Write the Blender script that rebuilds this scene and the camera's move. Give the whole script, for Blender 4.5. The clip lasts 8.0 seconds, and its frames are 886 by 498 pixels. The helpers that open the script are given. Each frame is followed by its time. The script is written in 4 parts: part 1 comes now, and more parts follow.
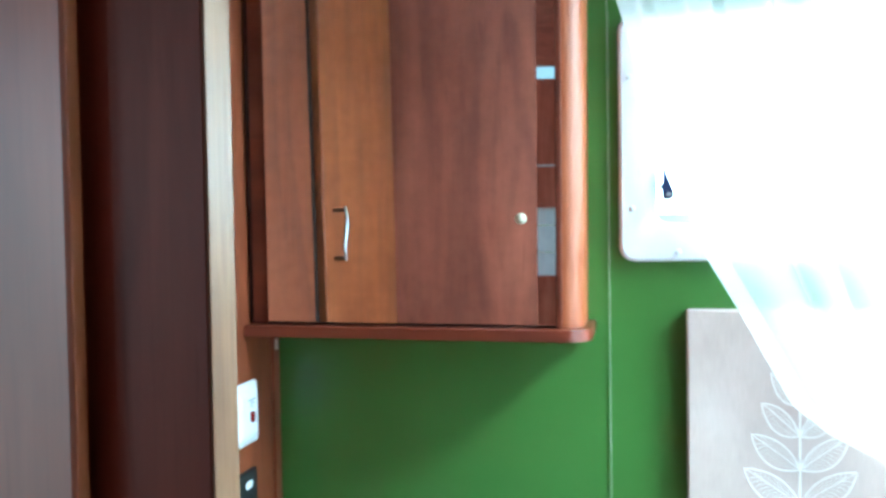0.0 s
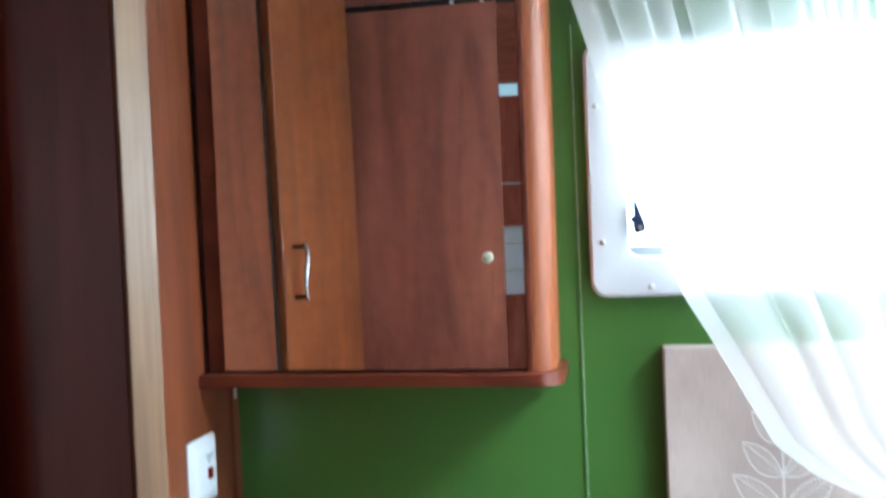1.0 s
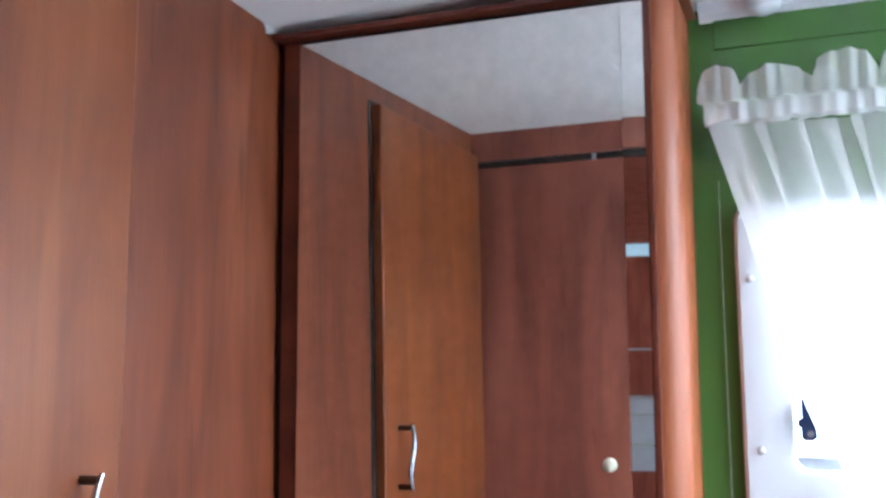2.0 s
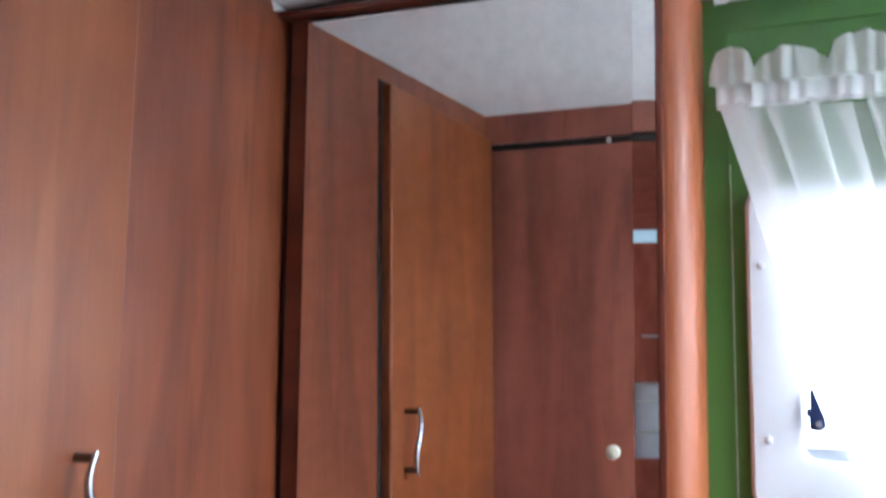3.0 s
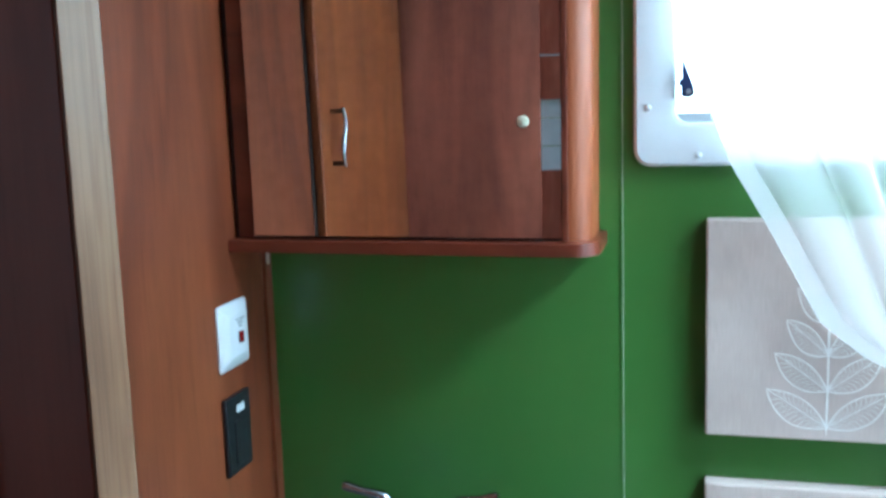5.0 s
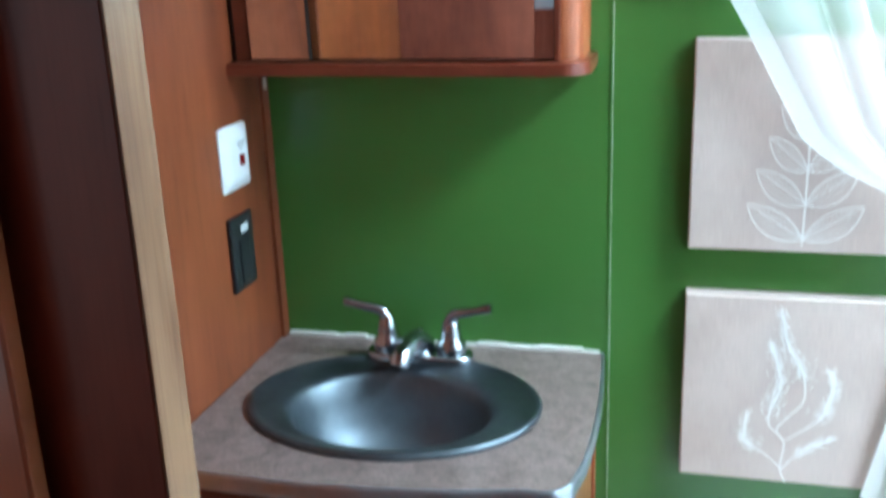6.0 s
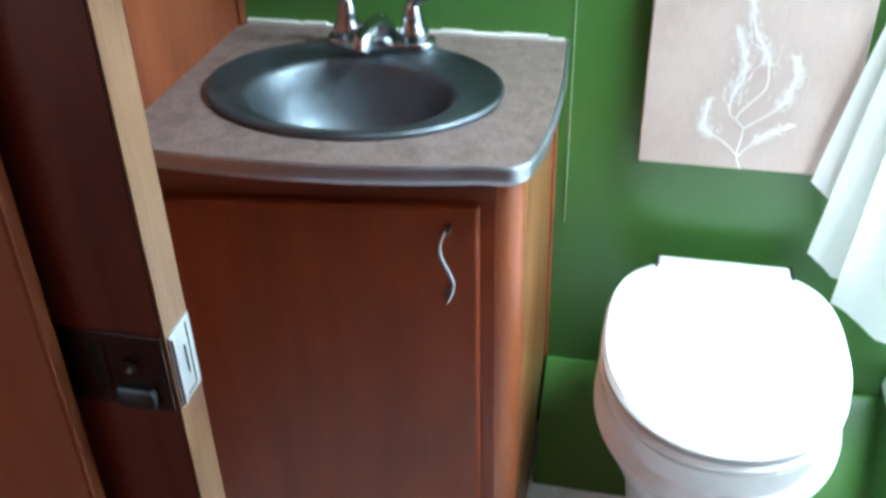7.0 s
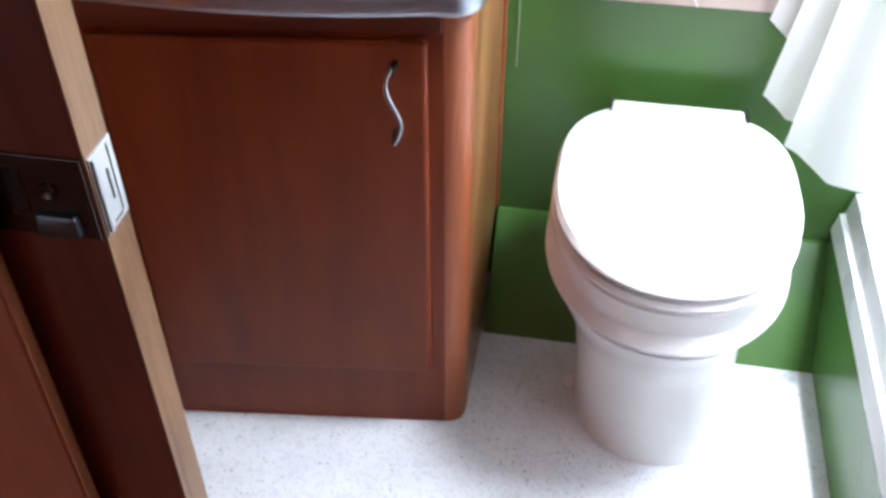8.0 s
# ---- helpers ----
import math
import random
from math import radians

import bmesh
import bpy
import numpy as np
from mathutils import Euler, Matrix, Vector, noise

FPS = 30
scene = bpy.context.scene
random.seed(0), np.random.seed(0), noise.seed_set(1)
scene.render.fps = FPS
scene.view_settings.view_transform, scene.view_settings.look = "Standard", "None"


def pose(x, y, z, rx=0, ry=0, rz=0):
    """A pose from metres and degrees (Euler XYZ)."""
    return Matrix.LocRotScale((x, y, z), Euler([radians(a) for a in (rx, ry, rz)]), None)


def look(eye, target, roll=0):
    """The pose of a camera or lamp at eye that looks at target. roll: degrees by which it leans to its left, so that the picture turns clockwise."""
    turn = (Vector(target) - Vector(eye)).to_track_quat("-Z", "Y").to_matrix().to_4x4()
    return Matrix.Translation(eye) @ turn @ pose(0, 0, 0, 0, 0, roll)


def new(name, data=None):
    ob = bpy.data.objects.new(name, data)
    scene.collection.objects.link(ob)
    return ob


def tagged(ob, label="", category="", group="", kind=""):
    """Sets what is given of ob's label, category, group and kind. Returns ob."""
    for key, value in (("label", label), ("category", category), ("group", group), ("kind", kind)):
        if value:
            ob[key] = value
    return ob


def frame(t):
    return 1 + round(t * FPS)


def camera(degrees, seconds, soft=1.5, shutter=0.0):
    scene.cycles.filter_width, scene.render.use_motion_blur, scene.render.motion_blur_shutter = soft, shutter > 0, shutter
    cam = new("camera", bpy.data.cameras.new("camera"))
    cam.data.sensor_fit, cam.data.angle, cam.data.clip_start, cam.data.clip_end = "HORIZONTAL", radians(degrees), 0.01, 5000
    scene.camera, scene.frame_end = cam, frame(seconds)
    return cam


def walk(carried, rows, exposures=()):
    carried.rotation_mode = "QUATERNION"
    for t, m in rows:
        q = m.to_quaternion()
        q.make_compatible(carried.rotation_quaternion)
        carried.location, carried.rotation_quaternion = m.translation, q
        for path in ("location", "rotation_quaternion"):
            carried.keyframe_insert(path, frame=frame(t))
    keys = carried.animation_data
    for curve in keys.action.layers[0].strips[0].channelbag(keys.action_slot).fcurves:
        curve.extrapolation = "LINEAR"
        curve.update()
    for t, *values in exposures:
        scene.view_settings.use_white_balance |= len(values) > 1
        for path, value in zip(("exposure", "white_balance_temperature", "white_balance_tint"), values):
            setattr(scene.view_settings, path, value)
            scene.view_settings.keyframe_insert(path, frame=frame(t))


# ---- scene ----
cam = camera(49.1, 8.0, soft=3.0, shutter=0.4)
PATH = [
    (0, (0.056, 0.029, 1.402), (-0.378, 1.98, 1.333), -0.9),
    (0.5, (0.052, 0.032, 1.404), (-0.285, 1.999, 1.312), -1.5),
    (1, (0.052, 0.095, 1.439), (-0.321, 2.059, 1.394), -2.4),
    (1.5, (0.066, 0.251, 1.477), (-0.517, 2.156, 1.641), -1.7),
    (1.6, (0.068, 0.272, 1.479), (-0.562, 2.163, 1.698), -1.4),
    (2.8, (0.086, 0.350, 1.484), (-0.648, 2.187, 1.783), 0.5),
    (3, (0.087, 0.346, 1.482), (-0.652, 2.189, 1.726), 0.7),
    (3.5, (0.087, 0.319, 1.467), (-0.587, 2.201, 1.528), -0.4),
    (4, (0.088, 0.273, 1.453), (-0.538, 2.17, 1.348), -1.4),
    (4.5, (0.09, 0.205, 1.437), (-0.482, 2.11, 1.223), -1.8),
    (4.7, (0.089, 0.183, 1.432), (-0.456, 2.09, 1.183), -1.9),
    (5.8, (0.086, 0.105, 1.389), (-0.389, 1.985, 0.899), -1.9),
    (6, (0.094, 0.1, 1.389), (-0.393, 1.947, 0.7965), -2.2),
    (6.5, (0.1, 0.098, 1.352), (-0.313, 1.829, 0.44), -2.4),
    (7, (0.105, 0.092, 1.332), (-0.281, 1.716, 0.231), -1.5),
    (7.5, (0.117, 0.081, 1.308), (-0.227, 1.609, 0.063), -0.6),
    (8, (0.108, 0.105, 1.281), (-0.155, 1.587, -0.036), -0.1),
]
EXPOSURES = [
    (0.0, 0.46, 4800, -16), (0.5, 0.06, 5100, -8), (1.0, -0.13, 5350, -4), (1.5, -0.10, 5300, 2), (3.0, -0.14, 5450, 7),
    (3.5, -0.22, 5200, -5), (4.0, -0.34, 4400, -10), (4.5, -0.45, 4500, -15), (5.2, -0.28, 4800, -11), (6.0, -0.05, 5050, -10),
    (6.5, -0.01, 5200, -12), (7.0, 0.09, 5350, -8), (7.5, 0.14, 5550, -2), (8.0, 0.03, 5850, 8)]
walk(cam, [(t, look(eye, target, roll)) for t, eye, target, roll in PATH], EXPOSURES)

# ---------- world and lights ----------
world = bpy.data.worlds.new("sky")
scene.world = world
world.use_nodes = True
wn = world.node_tree
sky = wn.nodes.new("ShaderNodeTexSky")
sky.sky_type, sky.sun_disc = "NISHITA", False
sky.sun_elevation, sky.sun_rotation = radians(83), radians(71)
wn.nodes["Background"].inputs[1].default_value = 0.14
wn.links.new(sky.outputs[0], wn.nodes["Background"].inputs[0])


def area(name, eye, target, sx, sy, watts, colour):
    lamp = bpy.data.lights.new(name, "AREA")
    lamp.shape, lamp.size, lamp.size_y, lamp.energy, lamp.color = "RECTANGLE", sx, sy, watts, colour
    ob = new(name, lamp)
    ob.matrix_world = look(eye, target)
    return ob


sun = bpy.data.lights.new("sun", "SUN")
sun.energy, sun.angle, sun.color = 3.0, radians(0.5), (1.0, 0.95, 0.86)
new("sun", sun).matrix_world = look((0.70, 0.24, 6.0), (0.0, 0.0, 0.0))
area("skylight_lamp", (0.89, 1.13, 2.03), (0.89, 1.13, 0), 0.44, 0.46, 72, (0.92, 0.97, 1.0))
area("window_lamp", (0.26, 1.575, 1.51), (0.26, 0.0, 1.33), 0.50, 0.38, 5.8, (0.90, 0.96, 1.0))
# Unseen fill lamp, added to brighten the hallway's south wall.
area("hall_fill_lamp", (-1.24, -1.45, 1.50), (0.00, -1.92, 1.40), 0.5, 0.6, 13.0, (0.93, 0.96, 1.0))
area("hall_side_window_lamp", (-1.312, -0.85, 1.20), (0.0, -0.85, 1.20), 0.56, 1.22, 2.0, (0.84, 0.92, 1.0))

# ---------- materials ----------


def material(name):
    m = bpy.data.materials.new(name)
    m.use_nodes = True
    return m, m.node_tree, m.node_tree.nodes["Principled BSDF"]


def node(nt, kind, **values):
    n = nt.nodes.new(kind)
    for k, v in values.items():
        n.inputs[k.replace("_", " ")].default_value = v
    return n


def coords(nt, scale, shift=0.0):
    tc = nt.nodes.new("ShaderNodeTexCoord")
    mp = node(nt, "ShaderNodeMapping", Scale=scale, Location=(shift, shift * 1.7, shift * 0.6))
    nt.links.new(tc.outputs["Object"], mp.inputs["Vector"])
    return mp.outputs[0]


def ramp(nt, src, stops):
    r = nt.nodes.new("ShaderNodeValToRGB")
    while len(r.color_ramp.elements) < len(stops):
        r.color_ramp.elements.new(0.5)
    for e, (p, c) in zip(r.color_ramp.elements, stops):
        e.position, e.color = p, (*c, 1)
    nt.links.new(src, r.inputs[0])
    return r.outputs[0]


def mixed(nt, a, b, fac, blend="MIX"):
    m = nt.nodes.new("ShaderNodeMix")
    m.data_type, m.blend_type = "RGBA", blend
    for socket, value in ((m.inputs[0], fac), (m.inputs[6], a), (m.inputs[7], b)):
        if isinstance(value, (int, float)):
            socket.default_value = value
        elif isinstance(value, tuple):
            socket.default_value = (*value, 1)
        else:
            nt.links.new(value, socket)
    return m.outputs[2]


def bumped(nt, bsdf, height, strength, distance):
    b = node(nt, "ShaderNodeBump", Strength=strength, Distance=distance)
    nt.links.new(height, b.inputs["Height"])
    nt.links.new(b.outputs[0], bsdf.inputs["Normal"])


def noisy(nt, vec, scale, detail=4.0, rough=0.55, distortion=0.0):
    n = node(nt, "ShaderNodeTexNoise", Scale=scale, Detail=detail, Roughness=rough, Distortion=distortion)
    nt.links.new(vec, n.inputs["Vector"])
    return n.outputs[0]


def wood(name, dark, mid, light, axis="z", rough=0.34, shift=0.0, spread=1.0, coat=0.25, figure=0.95, spec=0.5, pores=0.28):
    """Printed wood laminate: long streaks, soft wide figure, fine pores."""
    m, nt, bsdf = material(name)
    def stretch(s, k):
        return tuple(s * k if a == axis else s for a in "xyz")
    wide = noisy(nt, coords(nt, stretch(8.0, 0.19), shift), 1.0, 4.0, 0.5, 1.5)
    streak = noisy(nt, coords(nt, stretch(26.0, 0.05), shift + 3), 1.0, 5.0, 0.6, 0.3)
    fine = noisy(nt, coords(nt, stretch(420.0, 0.02), shift + 7), 1.0, 2.0, 0.5)
    a = ramp(nt, wide, [(0.5 - 0.2 * spread, dark), (0.5, mid), (0.5 + 0.22 * spread, light)])
    b = ramp(nt, streak, [(0.3, (0.72, 0.66, 0.62)), (0.55, (1.0, 1.0, 1.0)), (0.78, (1.12, 1.1, 1.08))])
    rise = node(nt, "ShaderNodeMath")
    rise.operation = "MULTIPLY"
    rise.inputs[1].default_value = 34.0
    nt.links.new(noisy(nt, coords(nt, stretch(5.0, 0.16), shift + 11), 1.0, 2.0, 0.45, 0.5), rise.inputs[0])
    wave = nt.nodes.new("ShaderNodeMath")
    wave.operation = "SINE"
    nt.links.new(rise.outputs[0], wave.inputs[0])
    lines = ramp(nt, wave.outputs[0], [(0.0, (1, 1, 1)), (0.55, (0.97, 0.96, 0.95)), (0.95, (0.78, 0.72, 0.68))])
    blotch = ramp(nt, noisy(nt, coords(nt, (1, 1, 1), shift), 5.0, 4.0, 0.6), [(0.3, (0.86, 0.84, 0.82)), (0.7, (1.08, 1.06, 1.04))])
    c = mixed(nt, mixed(nt, mixed(nt, a, b, 0.2 + 0.45 * figure, "MULTIPLY"), lines, figure, "MULTIPLY"), blotch, 0.8, "MULTIPLY")
    fleck = ramp(nt, noisy(nt, coords(nt, stretch(60.0, 0.10), shift + 15), 1.0, 3.0, 0.5, 0.8), [(0.60, (1, 1, 1)), (0.68, (0.80, 0.70, 0.64)), (0.76, (0.50, 0.38, 0.32))])
    c = mixed(nt, c, fleck, 0.8 * figure, "MULTIPLY")
    d = mixed(nt, c, ramp(nt, fine, [(0.35, (0.8, 0.76, 0.74)), (0.55, (1, 1, 1))]), pores, "MULTIPLY")
    nt.links.new(d, bsdf.inputs["Base Color"])
    bsdf.inputs["Roughness"].default_value = rough
    bsdf.inputs["Specular IOR Level"].default_value = spec
    bsdf.inputs["Coat Weight"].default_value = coat
    bsdf.inputs["Coat Roughness"].default_value = 0.3
    bumped(nt, bsdf, fine, 0.12, 0.001)
    return m


def painted(name, colour, rough, vary=0.12, bump=0.05, scale=30.0, spec=0.5, coat=0.0):
    m, nt, bsdf = material(name)
    vec = coords(nt, (1, 1, 1), 2.0)
    big = noisy(nt, vec, 3.5, 3.0)
    small = noisy(nt, vec, scale, 4.0)
    lo, hi = tuple(c * (1 - vary) for c in colour), tuple(min(1.0, c * (1 + vary)) for c in colour)
    base = ramp(nt, big, [(0.3, lo), (0.7, hi)])
    nt.links.new(mixed(nt, base, ramp(nt, small, [(0.3, (0.95, 0.95, 0.95)), (0.7, (1, 1, 1))]), 0.5, "MULTIPLY"), bsdf.inputs["Base Color"])
    r = node(nt, "ShaderNodeMapRange", From_Min=0.3, From_Max=0.7, To_Min=rough * 0.85, To_Max=rough * 1.15)
    nt.links.new(small, r.inputs[0])
    nt.links.new(r.outputs[0], bsdf.inputs["Roughness"])
    bsdf.inputs["Specular IOR Level"].default_value = spec
    bsdf.inputs["Coat Weight"].default_value = coat
    if bump:
        bumped(nt, bsdf, small, bump, 0.002)
    return m


def metal(name, colour, rough, brushed=0.0):
    m, nt, bsdf = material(name)
    bsdf.inputs["Metallic"].default_value = 1.0
    vec = coords(nt, (1, 1, 1), 1.0)
    n = noisy(nt, vec, 60.0, 4.0)
    nt.links.new(ramp(nt, n, [(0.3, tuple(c * 0.88 for c in colour)), (0.7, colour)]), bsdf.inputs["Base Color"])
    r = node(nt, "ShaderNodeMapRange", From_Min=0.3, From_Max=0.7, To_Min=rough * 0.8, To_Max=rough * 1.3)
    nt.links.new(noisy(nt, vec, 14.0, 5.0), r.inputs[0])
    nt.links.new(r.outputs[0], bsdf.inputs["Roughness"])
    if brushed:
        bumped(nt, bsdf, noisy(nt, coords(nt, (300, 300, 12)), 1.0, 2.0), brushed, 0.0006)
    return m


def gloss_green():
    """Smooth roller-painted board: even colour, faint long ripples."""
    m, nt, bsdf = material("green_gloss_paint")
    vec = coords(nt, (1, 1, 1), 2.0)
    nt.links.new(ramp(nt, noisy(nt, vec, 1.6, 2.0), [(0.25, (0.057, 0.134, 0.026)), (0.75, (0.067, 0.152, 0.031))]), bsdf.inputs["Base Color"])
    bsdf.inputs["Roughness"].default_value = 0.27
    bumped(nt, bsdf, noisy(nt, coords(nt, (4, 4, 4), 1.0), 1.0, 1.0), 0.25, 0.004)
    return m


GREEN = gloss_green()
WALL_WOOD = wood("cherry_wall_panel", (0.130, 0.032, 0.0115), (0.174, 0.045, 0.0160), (0.226, 0.066, 0.025), shift=0.0, spread=1.1, rough=0.42, coat=0.06, figure=0.85, pores=0.6)
CLOSET_WOOD = wood("maple_door_laminate", (0.138, 0.033, 0.0070), (0.188, 0.048, 0.0105), (0.228, 0.067, 0.0170), shift=5.0, spread=0.9, rough=0.42, coat=0.06, figure=0.22, pores=0.4)
DOOR_WOOD = wood("pocket_door_laminate", (0.140, 0.038, 0.022), (0.200, 0.056, 0.033), (0.255, 0.080, 0.047), shift=9.0, rough=0.45, coat=0.05, figure=0.6)
CABINET_WOOD = wood("cherry_cabinet_wood", (0.115, 0.0180, 0.0036), (0.158, 0.0275, 0.0056), (0.194, 0.0380, 0.0085), shift=13.0, spread=1.5, rough=0.42, coat=0.0, figure=0.12, spec=0.28)
TRIM_WOOD = wood("dark_cherry_trim", (0.085, 0.016, 0.008), (0.125, 0.025, 0.011), (0.160, 0.036, 0.016), axis="x", shift=17.0)
POST_WOOD = wood("cherry_round_post", (0.23, 0.060, 0.019), (0.29, 0.081, 0.026), (0.33, 0.102, 0.036), shift=21.0, rough=0.46, coat=0.0, figure=0.1)
SIDE_WOOD = wood("light_side_panel", (0.23, 0.092, 0.032), (0.30, 0.130, 0.048), (0.36, 0.170, 0.068), shift=25.0)
OAK_EDGE = wood("oak_edge_banding", (0.135, 0.069, 0.033), (0.195, 0.105, 0.054), (0.245, 0.143, 0.078), shift=29.0, rough=0.36, coat=0.0, spec=0.25, pores=1.0)
HALL_WOOD = wood("cherry_hall_panel", (0.36, 0.098, 0.058), (0.48, 0.140, 0.084), (0.57, 0.190, 0.115), shift=33.0, coat=0.0, rough=0.5, spec=0.2, figure=0.5)
SKIN_WOOD = wood("glossy_hall_laminate", (0.46, 0.155, 0.064), (0.54, 0.195, 0.085), (0.61, 0.24, 0.11), shift=37.0, rough=0.30, coat=1.0, figure=0.3, spec=0.8)
SKIN_WOOD.node_tree.nodes["Principled BSDF"].inputs["Coat IOR"].default_value = 1.85
PALE_PANEL = painted("pale_lilac_wall_board", (0.56, 0.40, 0.32), 0.40, 0.08, 0.08, 80.0)
CEILING_BOARD = painted("white_ceiling_board", (0.80, 0.80, 0.77), 0.6, 0.015, 0.08, 120.0)
WHITE_PLASTIC = painted("white_plastic", (0.66, 0.66, 0.68), 0.35, 0.02, 0.02, 60.0)
TOILET_WHITE = painted("white_toilet_plastic", (0.80, 0.79, 0.78), 0.18, 0.02, 0.0, 40.0)
SHOWER_WHITE = painted("white_fibreglass", (0.80, 0.80, 0.81), 0.3, 0.02, 0.0, 6.0)
BLACK_PLASTIC = painted("black_plastic", (0.012, 0.013, 0.015), 0.35, 0.1, 0.03, 90.0)
NAVY_PLASTIC = painted("navy_plastic", (0.012, 0.022, 0.075), 0.35, 0.1, 0.03, 90.0)
# Near-black colour that stands for the shade inside gaps, slots and seams.
GAP_SHADE = painted("recess_shade", (0.012, 0.008, 0.007), 0.8, 0.1, 0.0)
CAULK = painted("old_white_caulk", (0.62, 0.60, 0.55), 0.6, 0.15, 0.4, 120.0)
RED_PLASTIC = painted("dark_red_lens", (0.16, 0.008, 0.008), 0.2, 0.05, 0.0)
GREY_PRINT = painted("grey_print", (0.25, 0.25, 0.26), 0.6, 0.05, 0.0)
PALE_PRINT = painted("pale_print", (0.75, 0.76, 0.78), 0.5, 0.05, 0.0)
CANVAS_LINE = painted("white_drawn_line", (0.78, 0.75, 0.72), 0.7, 0.04, 0.2, 300.0)
CREAM_KNOB = painted("cream_plastic", (0.50, 0.48, 0.36), 0.35, 0.05, 0.0)
NICKEL = metal("brushed_nickel", (0.47, 0.49, 0.52), 0.22)
STEEL = metal("pewter_sink_metal", (0.140, 0.158, 0.180), 0.46)
ZINC = metal("zinc_latch_plate", (0.60, 0.62, 0.64), 0.40)
BRONZE = metal("dark_bronze_latch", (0.11, 0.088, 0.078), 0.36)
MIRROR = metal("mirror_silver", (0.88, 0.87, 0.86), 0.012)


def counter_laminate():
    m, nt, bsdf = material("mottled_brown_laminate")
    vec = coords(nt, (1, 1, 1), 4.0)
    a = ramp(nt, noisy(nt, vec, 38.0, 6.0, 0.65, 0.6), [(0.30, (0.105, 0.073, 0.065)), (0.48, (0.170, 0.124, 0.114)), (0.62, (0.208, 0.158, 0.147)), (0.75, (0.132, 0.096, 0.085))])
    b = ramp(nt, noisy(nt, vec, 260.0, 2.0), [(0.36, (0.6, 0.55, 0.5)), (0.5, (1, 1, 1)), (0.68, (1.2, 1.18, 1.15))])
    nt.links.new(mixed(nt, a, b, 0.7, "MULTIPLY"), bsdf.inputs["Base Color"])
    bsdf.inputs["Roughness"].default_value = 0.33
    return m


def speckled_vinyl():
    m, nt, bsdf = material("speckled_white_vinyl")
    vec = coords(nt, (1, 1, 1), 6.0)
    base = ramp(nt, noisy(nt, vec, 9.0, 5.0), [(0.3, (0.64, 0.64, 0.66)), (0.7, (0.74, 0.74, 0.76))])
    voro = node(nt, "ShaderNodeTexVoronoi", Scale=230.0)
    nt.links.new(vec, voro.inputs["Vector"])
    pick = nt.nodes.new("ShaderNodeSeparateColor")
    nt.links.new(voro.outputs["Color"], pick.inputs[0])
    tint = ramp(nt, pick.outputs[0], [(0.0, (0.74, 0.76, 0.80)), (0.22, (0.96, 0.96, 0.97)), (0.6, (1.0, 1.0, 1.0)), (0.95, (0.84, 0.79, 0.74)), (0.985, (0.40, 0.36, 0.33))])
    tint.node.color_ramp.interpolation = "CONSTANT"
    dirt = ramp(nt, noisy(nt, vec, 22.0, 8.0, 0.7), [(0.30, (0.55, 0.50, 0.46)), (0.42, (1, 1, 1))])
    c = mixed(nt, mixed(nt, base, tint, 0.55, "MULTIPLY"), dirt, 0.35, "MULTIPLY")
    nt.links.new(c, bsdf.inputs["Base Color"])
    bsdf.inputs["Roughness"].default_value = 0.38
    bumped(nt, bsdf, noisy(nt, vec, 70.0, 4.0), 0.15, 0.001)
    return m


def linen():
    m, nt, bsdf = material("taupe_canvas")
    v = noisy(nt, coords(nt, (900, 900, 30)), 1.0, 2.0)
    h = noisy(nt, coords(nt, (30, 900, 900), 3.0), 1.0, 2.0)
    big = noisy(nt, coords(nt, (1, 1, 1)), 9.0, 4.0)
    base = ramp(nt, big, [(0.3, (0.43, 0.335, 0.295)), (0.7, (0.51, 0.41, 0.365))])
    weave = ramp(nt, v, [(0.3, (0.84, 0.82, 0.8)), (0.65, (1.06, 1.06, 1.06))])
    nt.links.new(mixed(nt, base, weave, 0.6, "MULTIPLY"), bsdf.inputs["Base Color"])
    bsdf.inputs["Roughness"].default_value = 0.85
    bumped(nt, bsdf, mixed(nt, v, h, 0.5), 0.3, 0.001)
    return m


def sheer(name, least, most):
    m, nt, bsdf = material(name)
    nt.nodes.remove(bsdf)
    weave = noisy(nt, coords(nt, (1500, 1500, 1500)), 1.0, 2.0)
    dif = node(nt, "ShaderNodeBsdfDiffuse", Color=(0.93, 0.92, 0.91, 1))
    tra = node(nt, "ShaderNodeBsdfTranslucent", Color=(0.94, 0.93, 0.92, 1))
    clear = nt.nodes.new("ShaderNodeBsdfTransparent")
    a, b = nt.nodes.new("ShaderNodeMixShader"), nt.nodes.new("ShaderNodeMixShader")
    a.inputs[0].default_value = 0.5
    nt.links.new(dif.outputs[0], a.inputs[1])
    nt.links.new(tra.outputs[0], a.inputs[2])
    f = node(nt, "ShaderNodeMapRange", From_Min=0.3, From_Max=0.7, To_Min=least, To_Max=most)
    nt.links.new(weave, f.inputs[0])
    nt.links.new(f.outputs[0], b.inputs[0])
    nt.links.new(clear.outputs[0], b.inputs[1])
    nt.links.new(a.outputs[0], b.inputs[2])
    nt.links.new(b.outputs[0], nt.nodes["Material Output"].inputs[0])
    return m


def window_glass():
    m, nt, bsdf = material("window_glass")
    bsdf.inputs["Roughness"].default_value = 0.02
    bsdf.inputs["Transmission Weight"].default_value = 1.0
    bsdf.inputs["IOR"].default_value = 1.1
    return m


